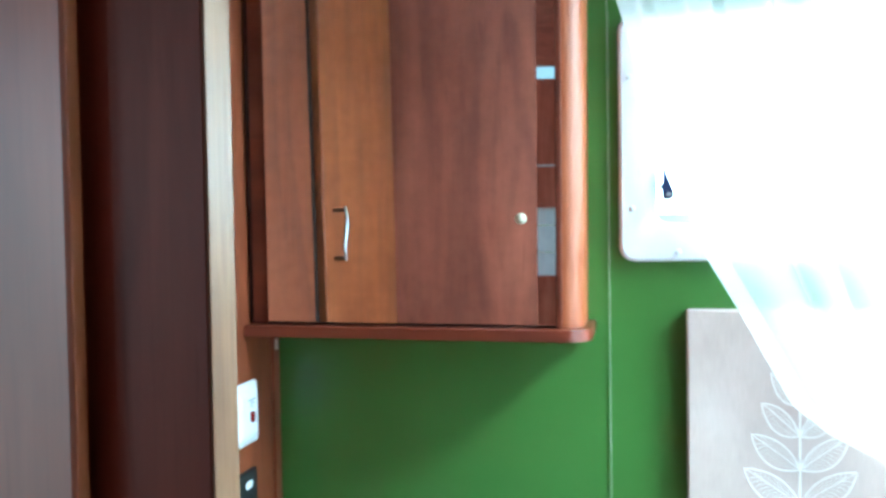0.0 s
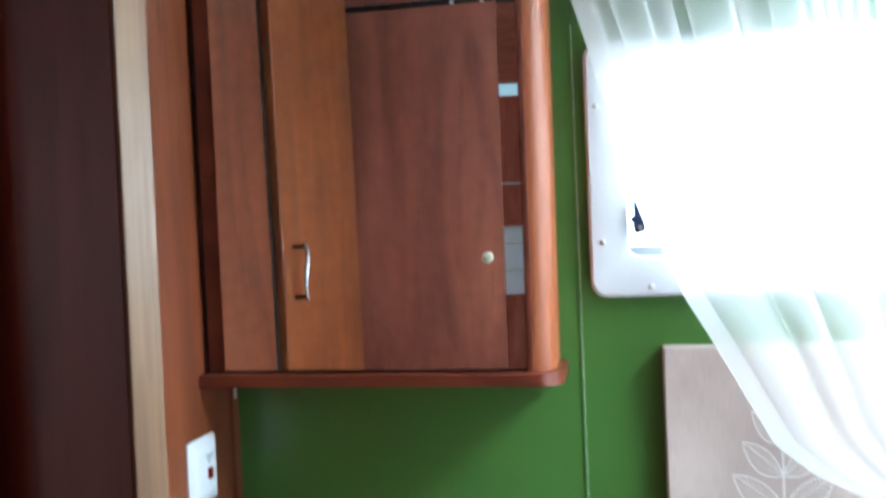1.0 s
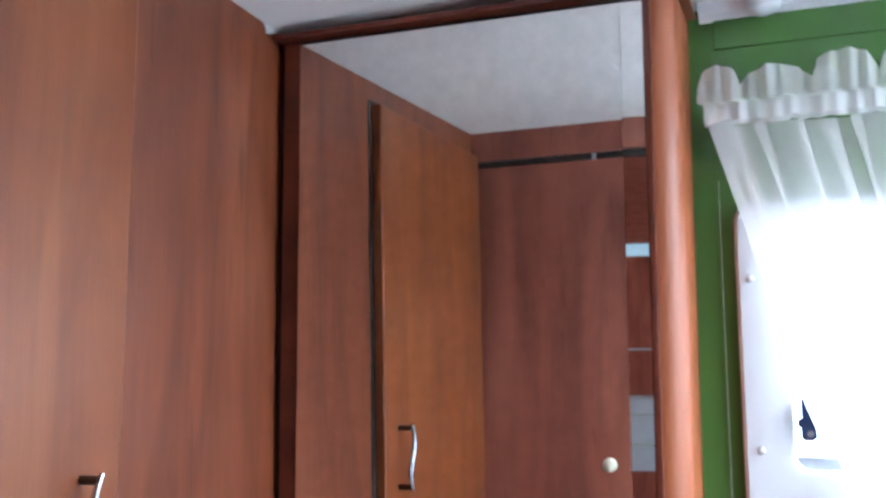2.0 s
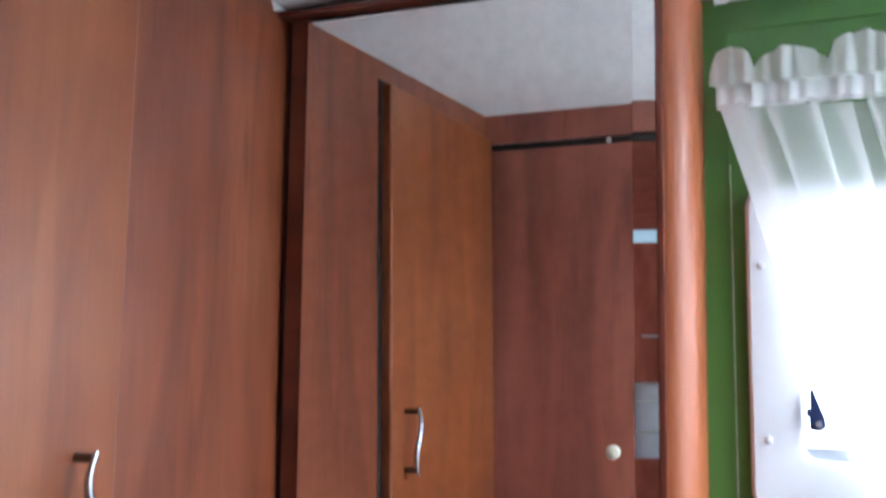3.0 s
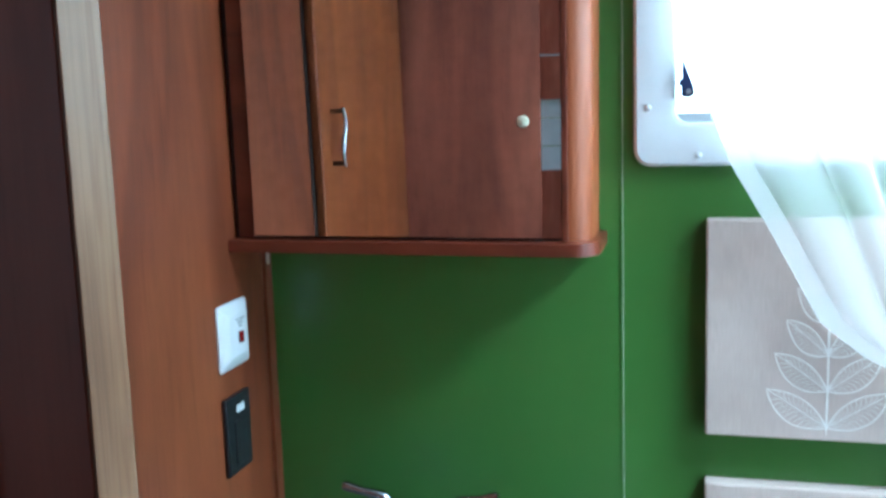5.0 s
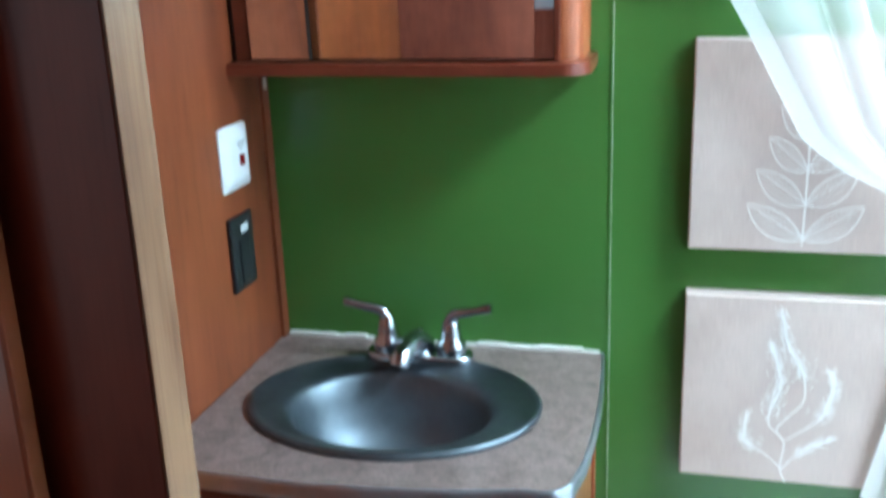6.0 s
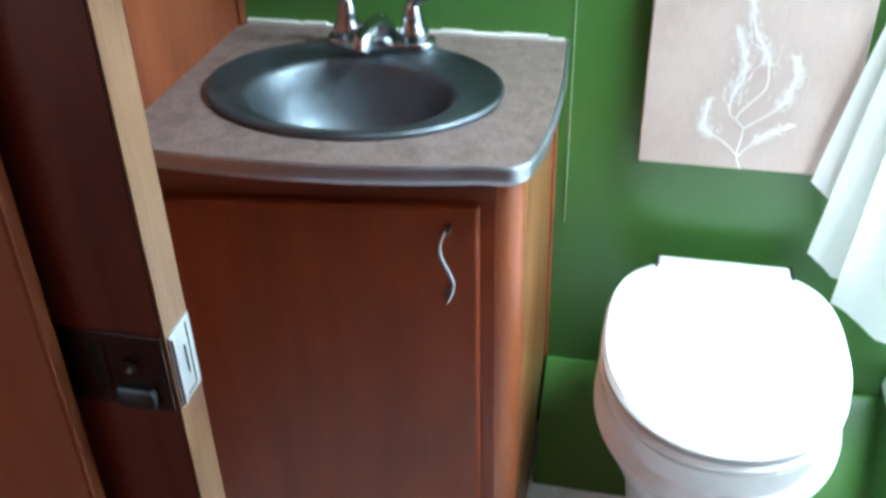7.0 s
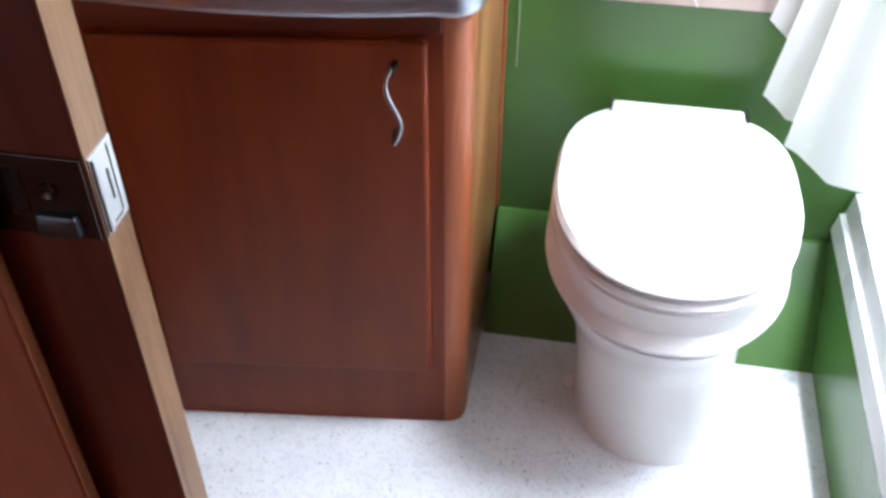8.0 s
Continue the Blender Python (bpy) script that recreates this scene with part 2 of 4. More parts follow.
COUNTER, FLOOR_VINYL, LINEN, GLASS = counter_laminate(), speckled_vinyl(), linen(), window_glass()
SHEER, GATHERED = sheer("white_sheer_fabric", 0.48, 0.55), sheer("white_gathered_fabric", 0.97, 1.0)
HEM = sheer("white_hem_fabric", 0.40, 0.48)
POCKET = sheer("white_doubled_fabric", 0.74, 0.82)

# ---------- mesh helpers ----------


def thing(name, at, label, category, group=""):
    ob = new(name)
    ob.empty_display_size = 0.05
    ob.location = at
    return tagged(ob, label, category, group)


def origin(ob):
    p = Vector((0, 0, 0))
    while ob:
        p += ob.location
        ob = ob.parent
    return p


def part(name, bm, mat, parent=None, label="", smooth=False):
    """Links a bmesh, built in room coordinates, as one mesh under its thing."""
    if parent:
        bmesh.ops.translate(bm, verts=bm.verts, vec=-origin(parent))
    bmesh.ops.recalc_face_normals(bm, faces=bm.faces)
    me = bpy.data.meshes.new(name)
    bm.to_mesh(me)
    bm.free()
    me.materials.append(mat)
    if smooth:
        for p in me.polygons:
            p.use_smooth = True
        me.set_sharp_from_angle(angle=radians(38))
    ob = new(name, me)
    ob.parent = parent
    if label:
        tagged(ob, label)
    return ob


def box(x0, x1, y0, y1, z0, z1, bevel=0.0, bm=None, seg=2):
    bm = bm or bmesh.new()
    made = bmesh.ops.create_cube(bm, size=1.0)["verts"]
    for v in made:
        v.co = Vector(((x0 + x1) / 2 + v.co.x * (x1 - x0), (y0 + y1) / 2 + v.co.y * (y1 - y0), (z0 + z1) / 2 + v.co.z * (z1 - z0)))
    if bevel:
        edges = list({e for v in made for e in v.link_edges})
        bmesh.ops.bevel(bm, geom=edges, offset=bevel, segments=seg, affect="EDGES", profile=0.5)
    return bm


def prism(outline, z0, z1, bevel=0.0, seg=3):
    """A plan outline raised from z0 to z1."""
    bm = bmesh.new()
    low = [bm.verts.new((x, y, z0)) for x, y in outline]
    high = [bm.verts.new((x, y, z1)) for x, y in outline]
    n = len(outline)
    bm.faces.new(low[::-1])
    top = bm.faces.new(high)
    for i in range(n):
        bm.faces.new((low[i], low[(i + 1) % n], high[(i + 1) % n], high[i]))
    if bevel:
        bmesh.ops.bevel(bm, geom=list(top.edges), offset=bevel, segments=seg, affect="EDGES", profile=0.5)
    return bm


def arc(cx, cy, r, a0, a1, n=8):
    return [(cx + r * math.cos(radians(a0 + (a1 - a0) * i / n)), cy + r * math.sin(radians(a0 + (a1 - a0) * i / n))) for i in range(n + 1)]


def tube(points, radii, sides=12, bm=None):
    """A round bar through the points."""
    bm = bm or bmesh.new()
    pts = [Vector(p) for p in points]
    rings = []
    for i, p in enumerate(pts):
        d = (pts[min(i + 1, len(pts) - 1)] - pts[max(i - 1, 0)]).normalized()
        u = d.orthogonal().normalized() if not rings else (last - d * last.dot(d)).normalized()
        last = u
        w = d.cross(u)
        r = radii[i] if isinstance(radii, (list, tuple)) else radii
        rings.append([bm.verts.new(p + (u * math.cos(2 * math.pi * k / sides) + w * math.sin(2 * math.pi * k / sides)) * r) for k in range(sides)])
    for a, b in zip(rings, rings[1:]):
        for k in range(sides):
            bm.faces.new((a[k], a[(k + 1) % sides], b[(k + 1) % sides], b[k]))
    bm.faces.new(rings[0][::-1])
    bm.faces.new(rings[-1])
    return bm


def lathe(cx, cy, profile, sides=28, bm=None, sx=1.0, sy=1.0):
    """A turned form: profile of (radius, z)."""
    bm = bm or bmesh.new()
    rings = [[bm.verts.new((cx + sx * r * math.cos(2 * math.pi * k / sides), cy + sy * r * math.sin(2 * math.pi * k / sides), z)) for k in range(sides)] for r, z in profile]
    for a, b in zip(rings, rings[1:]):
        for k in range(sides):
            bm.faces.new((a[k], a[(k + 1) % sides], b[(k + 1) % sides], b[k]))
    bm.faces.new(rings[0][::-1])
    bm.faces.new(rings[-1])
    return bm


def spun(name, profile, sides, mat, parent, at, turn, label=""):
    """A small turned piece, set at a place and turned about x."""
    ob = part(name, lathe(0, 0, profile, sides), mat, None, label, smooth=True)
    ob.parent = parent
    ob.matrix_basis = pose(*(Vector(at) - origin(parent)), turn)
    return ob


def loft(rings, cap=True):
    bm = bmesh.new()
    made = [[bm.verts.new(p) for p in ring] for ring in rings]
    n = len(made[0])
    for a, b in zip(made, made[1:]):
        for k in range(n):
            bm.faces.new((a[k], a[(k + 1) % n], b[(k + 1) % n], b[k]))
    if cap:
        bm.faces.new(made[0][::-1])
        bm.faces.new(made[-1])
    return bm


def structure(name, bm, mat, label, parent=None):
    return tagged(part(name, bm, mat, parent), label, "", "", "structure")


# ---------- the room ----------
def lawn():
    m, nt, bsdf = material("dry_grass_ground")
    n = noisy(nt, coords(nt, (1, 1, 1)), 3.0, 8.0, 0.7)
    nt.links.new(ramp(nt, n, [(0.3, (0.10, 0.11, 0.05)), (0.7, (0.20, 0.18, 0.10))]), bsdf.inputs["Base Color"])
    bsdf.inputs["Roughness"].default_value = 0.9
    return m


bm = bmesh.new()
bm.faces.new([bm.verts.new((x, y, -0.06)) for x, y in ((-400, -400), (400, -400), (400, 400), (-400, 400))])
structure("ground", bm, lawn(), "dry grass ground outside")

WEST, NORTH, DOOR_IN, DOOR_OUT, CURB = -0.55, 1.496, 0.586, 0.553, 0.545


def roof(y):
    return 1.956 - 0.025 * (y - 0.58)


structure("floor", box(-1.3, 1.35, 0.51, 1.62, -0.05, 0.0), FLOOR_VINYL, "white speckled vinyl floor with worn dark flecks")
structure("floor_hall", box(-1.3, 1.35, -1.96, 0.51, -0.05, 0.0), DOOR_WOOD, "dark brown wood grain hallway floor")
bm = bmesh.new()
random.seed(5)
for x, y, sx, sy, k in ((0.136, 1.072, 0.012, 0.022, 9), (0.045, 1.10, 0.03, 0.06, 3), (0.02, 1.20, 0.03, 0.05, 3), (0.10, 1.02, 0.05, 0.02, 4)):
    for _ in range(k):
        cx, cy = x + random.uniform(-sx, sx), y + random.uniform(-sy, sy)
        w, h = random.choice(((0.0016, 0.0052), (0.0048, 0.0014), (0.0018, 0.0020)))
        box(cx - w / 2, cx + w / 2, cy - h / 2, cy + h / 2, 0.0002, 0.0006, bm=bm)
structure("floor_scuffs", bm, GREY_PRINT, "small dark scuff marks on the vinyl floor")

# north wall with the window opening
W0, W1, WB, WT = 0.045, 0.475, 1.376, 1.643
bm = box(-0.75, W0, NORTH, NORTH + 0.06, -0.05, 2.1)
box(W1, 1.35, NORTH, NORTH + 0.06, -0.05, 2.1, bm=bm)
box(W0, W1, NORTH, NORTH + 0.06, -0.05, WB, bm=bm)
box(W0, W1, NORTH, NORTH + 0.06, WT, 2.1, bm=bm)
structure("wall_north", bm, GREEN, "glossy dark green painted wall board")

# sloped board at the foot of the north wall
bm = bmesh.new()
outline = [(1.487, 0.166), (1.496, 0.166), (1.496, 0.0), (1.332, 0.0)]
ends = [[bm.verts.new((x, y, z)) for y, z in outline] for x in (-0.034, CURB)]
bm.faces.new(ends[0][::-1])
bm.faces.new(ends[1])
for i in range(4):
    bm.faces.new((ends[0][i], ends[0][(i + 1) % 4], ends[1][(i + 1) % 4], ends[1][i]))
structure("wall_north_foot", bm, GREEN, "sloped green painted board at the wall's foot")

structure("wall_west", box(WEST - 0.04, WEST, DOOR_IN + 0.004, NORTH, -0.05, 2.1), WALL_WOOD, "cherry wood grain wall panel")
structure("trim_corner", box(WEST, WEST + 0.006, 1.474, NORTH, 0.0, roof(1.48), 0.001), WALL_WOOD, "thin cherry corner batten")

# ceiling, falling a little towards the north
bm = bmesh.new()
SKY = (0.65, 1.12, 0.88, 1.38)
def slab(x0, x1, y0, y1):
    v = [bm.verts.new((x, y, roof(y) + h)) for h in (0, 0.05) for x, y in ((x0, y0), (x1, y0), (x1, y1), (x0, y1))]
    for f in ((3, 2, 1, 0), (4, 5, 6, 7), (0, 1, 5, 4), (1, 2, 6, 5), (2, 3, 7, 6), (3, 0, 4, 7)):
        bm.faces.new([v[i] for i in f])
slab(-1.3, SKY[0], -1.96, 1.6)
slab(SKY[1], 1.35, -1.96, 1.6)
slab(SKY[0], SKY[1], -1.96, SKY[2])
slab(SKY[0], SKY[1], SKY[3], 1.6)
structure("ceiling", bm, CEILING_BOARD, "white vinyl-faced ceiling board")
structure("trim_ceiling", loft([[(x, 1.496, roof(1.49) - 0.018), (x, 1.480, roof(1.48) - 0.012), (x, 1.474, roof(1.47)), (x, 1.496, roof(1.49))] for x in (-0.03, CURB)]), WHITE_PLASTIC, "white plastic cove strip under the ceiling")

def flake(name, pts):
    bm = bmesh.new()
    a = [bm.verts.new((WEST + 0.0012, y, z)) for y, z in pts]
    b = [bm.verts.new((WEST + 0.0026, y, z)) for y, z in pts]
    bm.faces.new(a[::-1])
    bm.faces.new(b)
    for k in range(3):
        bm.faces.new((a[k], a[(k + 1) % 3], b[(k + 1) % 3], b[k]))
    structure(name, bm, CEILING_BOARD, "torn white flap of ceiling liner")


bm = bmesh.new()
random.seed(8)
for x, y, k in ((-0.178, 0.965, 5), (-0.146, 0.965, 5)):
    for _ in range(k):
        cx, cy = x + random.uniform(-0.006, 0.006), y + random.uniform(-0.03, 0.03)
        w, l = random.uniform(0.002, 0.005), random.uniform(0.006, 0.018)
        box(cx - w, cx + w, cy - l, cy + l, roof(cy + l) - 0.0012, roof(cy - l) + 0.002, bm=bm)
structure("ceiling_patches", bm, SHOWER_WHITE, "small white filler smears on the ceiling board")
flake("torn_liner", [(1.345, roof(1.345) - 0.001), (1.384, roof(1.384) - 0.001), (1.352, 1.924)])

# south wall: header over the doorway, outer skin beside the sliding door, right return
structure("wall_south_header", box(WEST, 0.56, 0.535, 0.592, 1.897, 2.1), DOOR_WOOD, "cherry header over the sliding door")
structure("door_track", box(WEST, 0.46, 0.545, 0.584, 1.8855, 1.897, 0.001), GAP_SHADE, "dark sliding door track")
structure("wall_south_east", box(0.46, 0.62, 0.50, 0.592, 0.0, 1.8965), DOOR_WOOD, "cherry wall return beside the doorway")
structure("wall_south_skin", box(-1.3, -0.2795, 0.530, 0.540, 0.0, 2.1), SKIN_WOOD, "glossy brown wood grain hallway wall board")
structure("trim_skin_edge", box(-0.2792, -0.2745, 0.528, 0.541, 0.0, 2.05, 0.001), POST_WOOD, "cherry edge strip on the hallway wall")
structure("trim_header_skin", box(-0.2740, 0.62, 0.512, 0.533, 1.898, 2.1), PALE_PANEL, "pale board over the doorway")

# hallway shell behind the camera
HALL = -1.90
bm = box(-1.3, -0.06, HALL - 0.06, HALL, -0.05, 2.25)
box(0.50, 1.35, HALL - 0.06, HALL, -0.05, 2.25, bm=bm)
box(-0.06, 0.50, HALL - 0.06, HALL, -0.05, 0.96, bm=bm)
box(-0.06, 0.50, HALL - 0.06, HALL, 1.29, 1.900, bm=bm)
box(-0.06, 0.50, HALL - 0.06, HALL, 2.0, 2.25, bm=bm)
structure("wall_hall_south", bm, HALL_WOOD, "cherry wood grain wall with a window and a high slot")
structure("hall_soffit", box(-0.40, 1.0, HALL + 0.002, 0.505, 1.9550, 1.9575), HALL_WOOD, "wood grain soffit board in the hallway")
structure("trim_hall_shelf", box(0.0, 0.50, HALL, HALL + 0.012, 1.486, 1.494, 0.001), WHITE_PLASTIC, "thin white strip on the wood wall")
bm = box(-1.34, -1.3, -1.96, -1.15, -0.05, 2.25)
box(-1.34, -1.3, -0.55, 0.52, -0.05, 2.25, bm=bm)
box(-1.34, -1.3, -1.15, -0.55, -0.05, 0.57, bm=bm)
box(-1.34, -1.3, -1.15, -0.55, 1.83, 2.25, bm=bm)
structure("wall_hall_west", bm, WALL_WOOD, "cherry wood grain hallway wall with a tall side window")
bm = box(-1.31, -1.292, -1.17, -1.14, 0.55, 1.85, 0.003)
box(-1.31, -1.292, -0.56, -0.53, 0.55, 1.85, 0.003, bm=bm)
box(-1.31, -1.292, -1.14, -0.56, 0.55, 0.58, 0.003, bm=bm)
box(-1.31, -1.292, -1.14, -0.56, 1.82, 1.85, 0.003, bm=bm)
structure("window_2", bm, WHITE_PLASTIC, "white frame of the tall hallway side window")
structure("wall_hall_east", box(1.31, 1.35, -1.96, 0.5, -0.05, 2.25), PALE_PANEL, "pale hallway wall")
structure("wall_hall_north", box(0.62, 1.35, 0.50, 0.53, -0.05, 2.15), PALE_PANEL, "pale hallway wall")

# shower compartment
structure("wall_shower_east", box(1.28, 1.33, 0.53, 1.496, -0.05, 2.1), SHOWER_WHITE, "white fibreglass shower wall")
structure("wall_shower_north", box(CURB + 0.055, 1.28, 1.482, 1.494, 0.06, 1.92), SHOWER_WHITE, "white fibreglass shower wall")
structure("wall_shower_south", box(0.62, 1.28, 0.532, 0.55, 0.06, 1.93), SHOWER_WHITE, "white fibreglass shower wall")
structure("shower_floor", box(CURB + 0.05, 1.28, 0.55, 1.482, 0.0, 0.06), SHOWER_WHITE, "white fibreglass shower floor")
structure("curb_riser", box(CURB, CURB + 0.02, 0.592, NORTH, 0.0, 0.206), GREEN, "green painted riser under the shower sill")
bm = loft([[(CURB - 0.003, y, 0.2045), (CURB + 0.003, y, 0.240), (CURB + 0.012, y, 0.243), (CURB + 0.018, y, 0.284), (CURB + 0.050, y, 0.290), (CURB + 0.055, y, 0.060), (CURB + 0.0205, y, 0.060), (CURB + 0.0205, y, 0.2045)] for y in (0.592, 1.482)])
structure("shower_sill", bm, SHOWER_WHITE, "white stepped shower sill")


# ---------- window ----------
def rounded(x0, x1, z0, z1, r, n=6):
    pts = []
    for cx, cz, a in ((x1 - r, z1 - r, 0), (x0 + r, z1 - r, 90), (x0 + r, z0 + r, 180), (x1 - r, z0 + r, 270)):
        pts += arc(cx, cz, r, a, a + 90, n)
    return pts


def window():
    win = tagged(thing("window_1", (0.26, NORTH, 1.53), "white plastic framed window with rounded corners", "window"), kind="structure")
    outer, inner = rounded(0.0, 0.52, 1.330, 1.689, 0.022), rounded(0.054, 0.466, 1.386, 1.635, 0.018)
    rings = []
    for pts, y in ((outer, NORTH - 0.001), (outer, NORTH - 0.012), (rounded(0.004, 0.516, 1.334, 1.685, 0.02), NORTH - 0.017), (rounded(0.049, 0.471, 1.381, 1.640, 0.018), NORTH - 0.017), (inner, NORTH - 0.013), (inner, NORTH + 0.045)):
        rings.append([(x, y, z) for x, z in pts])
    part("window_frame", loft(rings, cap=False), WHITE_PLASTIC, win, smooth=True)
    glass = part("pane", box(0.054, 0.466, NORTH + 0.03, NORTH + 0.034, 1.386, 1.635), GLASS, win)
    glass.visible_shadow = False
    part("pane_rail", box(0.054, 0.466, NORTH + 0.020, NORTH + 0.030, 1.386, 1.400, 0.002), ZINC, win)
    shape = [(0.0615, 1.4225), (0.0660, 1.4195), (0.0740, 1.4200), (0.0785, 1.4240), (0.0775, 1.4330), (0.0700, 1.4530), (0.0655, 1.4655), (0.0625, 1.4655), (0.0625, 1.4440), (0.0585, 1.4430), (0.0585, 1.4350), (0.0615, 1.4345)]
    latch = part("window_latch", loft([[(x, y, z) for x, z in shape] for y in (NORTH - 0.016, NORTH - 0.026)]), NAVY_PLASTIC, win, "dark blue plastic latch")
    part("latch_screw", tube([(0.0712, NORTH - 0.0275, 1.4275), (0.0712, NORTH - 0.0262, 1.4275)], 0.0035), ZINC, latch)
    for x, z in ((0.019, 1.408), (0.084, 1.344), (0.016, 1.60), (0.20, 1.349), (0.34, 1.349)):
        spun("screw_cap", [(0.0045, 0), (0.0045, 0.002), (0.003, 0.0035), (0.001, 0.004)], 12, WHITE_PLASTIC, win, (x, NORTH - 0.0165, z), 90)


window()


structure("corner_caulk", box(WEST + 0.0061, WEST + 0.0095, 1.477, 1.483, 1.192, 1.209, 0.001), CAULK, "white caulk fleck in the wall corner")


# ---------- mirror cabinet ----------
BEVEL = 6.0

def mirror_cabinet():
    cab = thing("mirror_cabinet", (-0.29, NORTH, 1.234), "cherry wall cabinet with a large mirror door and rounded end post", "mirror cabinet")
    front = 1.394
    part("body", box(WEST + 0.0015, -0.080, front + 0.006, NORTH - 0.002, 1.2512, 1.925, 0.001), CABINET_WOOD, cab)
    # Dark strip drawn for the shaded slit between cabinet and wall.
    part("side_gap", box(WEST + 0.002, -0.5430, front + 0.003, front + 0.0055, 1.2512, 1.925), GAP_SHADE, cab)
    part("left_stile", box(-0.5425, -0.5185, front - 0.001, front + 0.0055, 1.2512, 1.925, 0.002), TRIM_WOOD, cab)
    part("backing", box(-0.5180, -0.082, front - 0.001, front + 0.0055, 1.2522, 1.924), GAP_SHADE, cab)
    part("mirror", box(-0.516, -0.1106, front - 0.0055, front - 0.0012, 1.2555, 1.919), MIRROR, cab, "clear mirror door")
    turn = math.tan(radians(BEVEL))
    strip = [(-0.1104, front - 0.0055), (-0.0857, front - 0.0055 + 0.0247 * turn), (-0.0857, front - 0.0012), (-0.1104, front - 0.0012)]
    part("mirror_bevel", prism(strip, 1.2555, 1.919), MIRROR, cab, "bevelled mirror edge")
    spun("knob", [(0.0076, 0), (0.0076, 0.003), (0.0069, 0.006), (0.0042, 0.0075), (0.001, 0.008)], 24, CREAM_KNOB, cab, (-0.1337, front - 0.0056, 1.4062), 90, "small cream finger knob")
    part("right_stile", box(-0.0848, -0.0775, front - 0.006, front + 0.0055, 1.2512, 1.925, 0.001), TRIM_WOOD, cab)
    post = [(-0.0772, NORTH + 0.012), (-0.0772, front - 0.002)] + arc(-0.0765, front + 0.026, 0.028, -90, 0, 12) + [(-0.0485, NORTH + 0.012)]
    part("end_post", prism(post, 1.2512, 1.925), POST_WOOD, cab, "rounded cherry end post", smooth=True)
    ledge = [(WEST + 0.001, NORTH - 0.001), (WEST + 0.001, 1.372)] + arc(-0.075, 1.410, 0.038, -90, 0, 10) + [(-0.037, NORTH - 0.001)]
    part("bottom_ledge", prism(ledge, 1.234, 1.251, 0.004), TRIM_WOOD, cab, "projecting bottom ledge", smooth=True)
    crown = [(WEST + 0.001, NORTH - 0.001), (WEST + 0.001, 1.374)] + arc(-0.075, 1.412, 0.038, -90, 0, 10) + [(-0.037, NORTH - 0.001)]
    part("crown_strip", prism(crown, 1.9255, roof(1.44) - 0.002, 0.003), TRIM_WOOD, cab, smooth=True)
    # the whole cabinet hangs a little crooked and leans out at the top
    cab.rotation_euler = (radians(1.2), radians(0.4), 0.0)
    cab.location.z -= 0.007


mirror_cabinet()


# ---------- wavy pull ----------
def pull(parent, foot, out, along, length, r=0.0042):
    """A wavy bar pull: feet on the face at foot, standing out along out, running down along."""
    foot, out, along = Vector(foot), Vector(out), Vector(along)
    side = out.cross(along).normalized()
    h = part("handle", tube([foot + along * (-0.006 + (length + 0.012) * k / 24) + out * 0.023 + side * -0.0085 * math.sin(2 * math.pi * k / 24) for k in range(25)],
                            [0.0026 + (r - 0.0026) * min(1.0, 3 * min(k, 24 - k) / 24) for k in range(25)]), NICKEL, parent, "wavy brushed nickel pull", smooth=True)
    for s in (0.0, 1.0):
        p = foot + along * length * s
        part("handle_foot", tube([p, p + out * 0.022], 0.0042), BRONZE, h, smooth=True)
    return h


# ---------- closet in the west wall ----------
def closet():
    cl = thing("closet_door", (WEST, 0.84, 0.12), "orange-brown wood closet door with a wavy pull", "door")
    part("door_panel", box(WEST + 0.002, WEST + 0.019, 0.605, 1.083, 0.12, 1.905, 0.003), CLOSET_WOOD, cl)
    # Dark border sheet gives the shade around the closet door's edge.
    part("reveal", box(WEST + 0.0005, WEST + 0.0018, 0.600, 1.092, 0.112, 1.912), GAP_SHADE, cl)
    pull(cl, (WEST + 0.0185, 1.0305, 1.4005), (1, 0, 0), (0, 0, -1), 0.090)


closet()


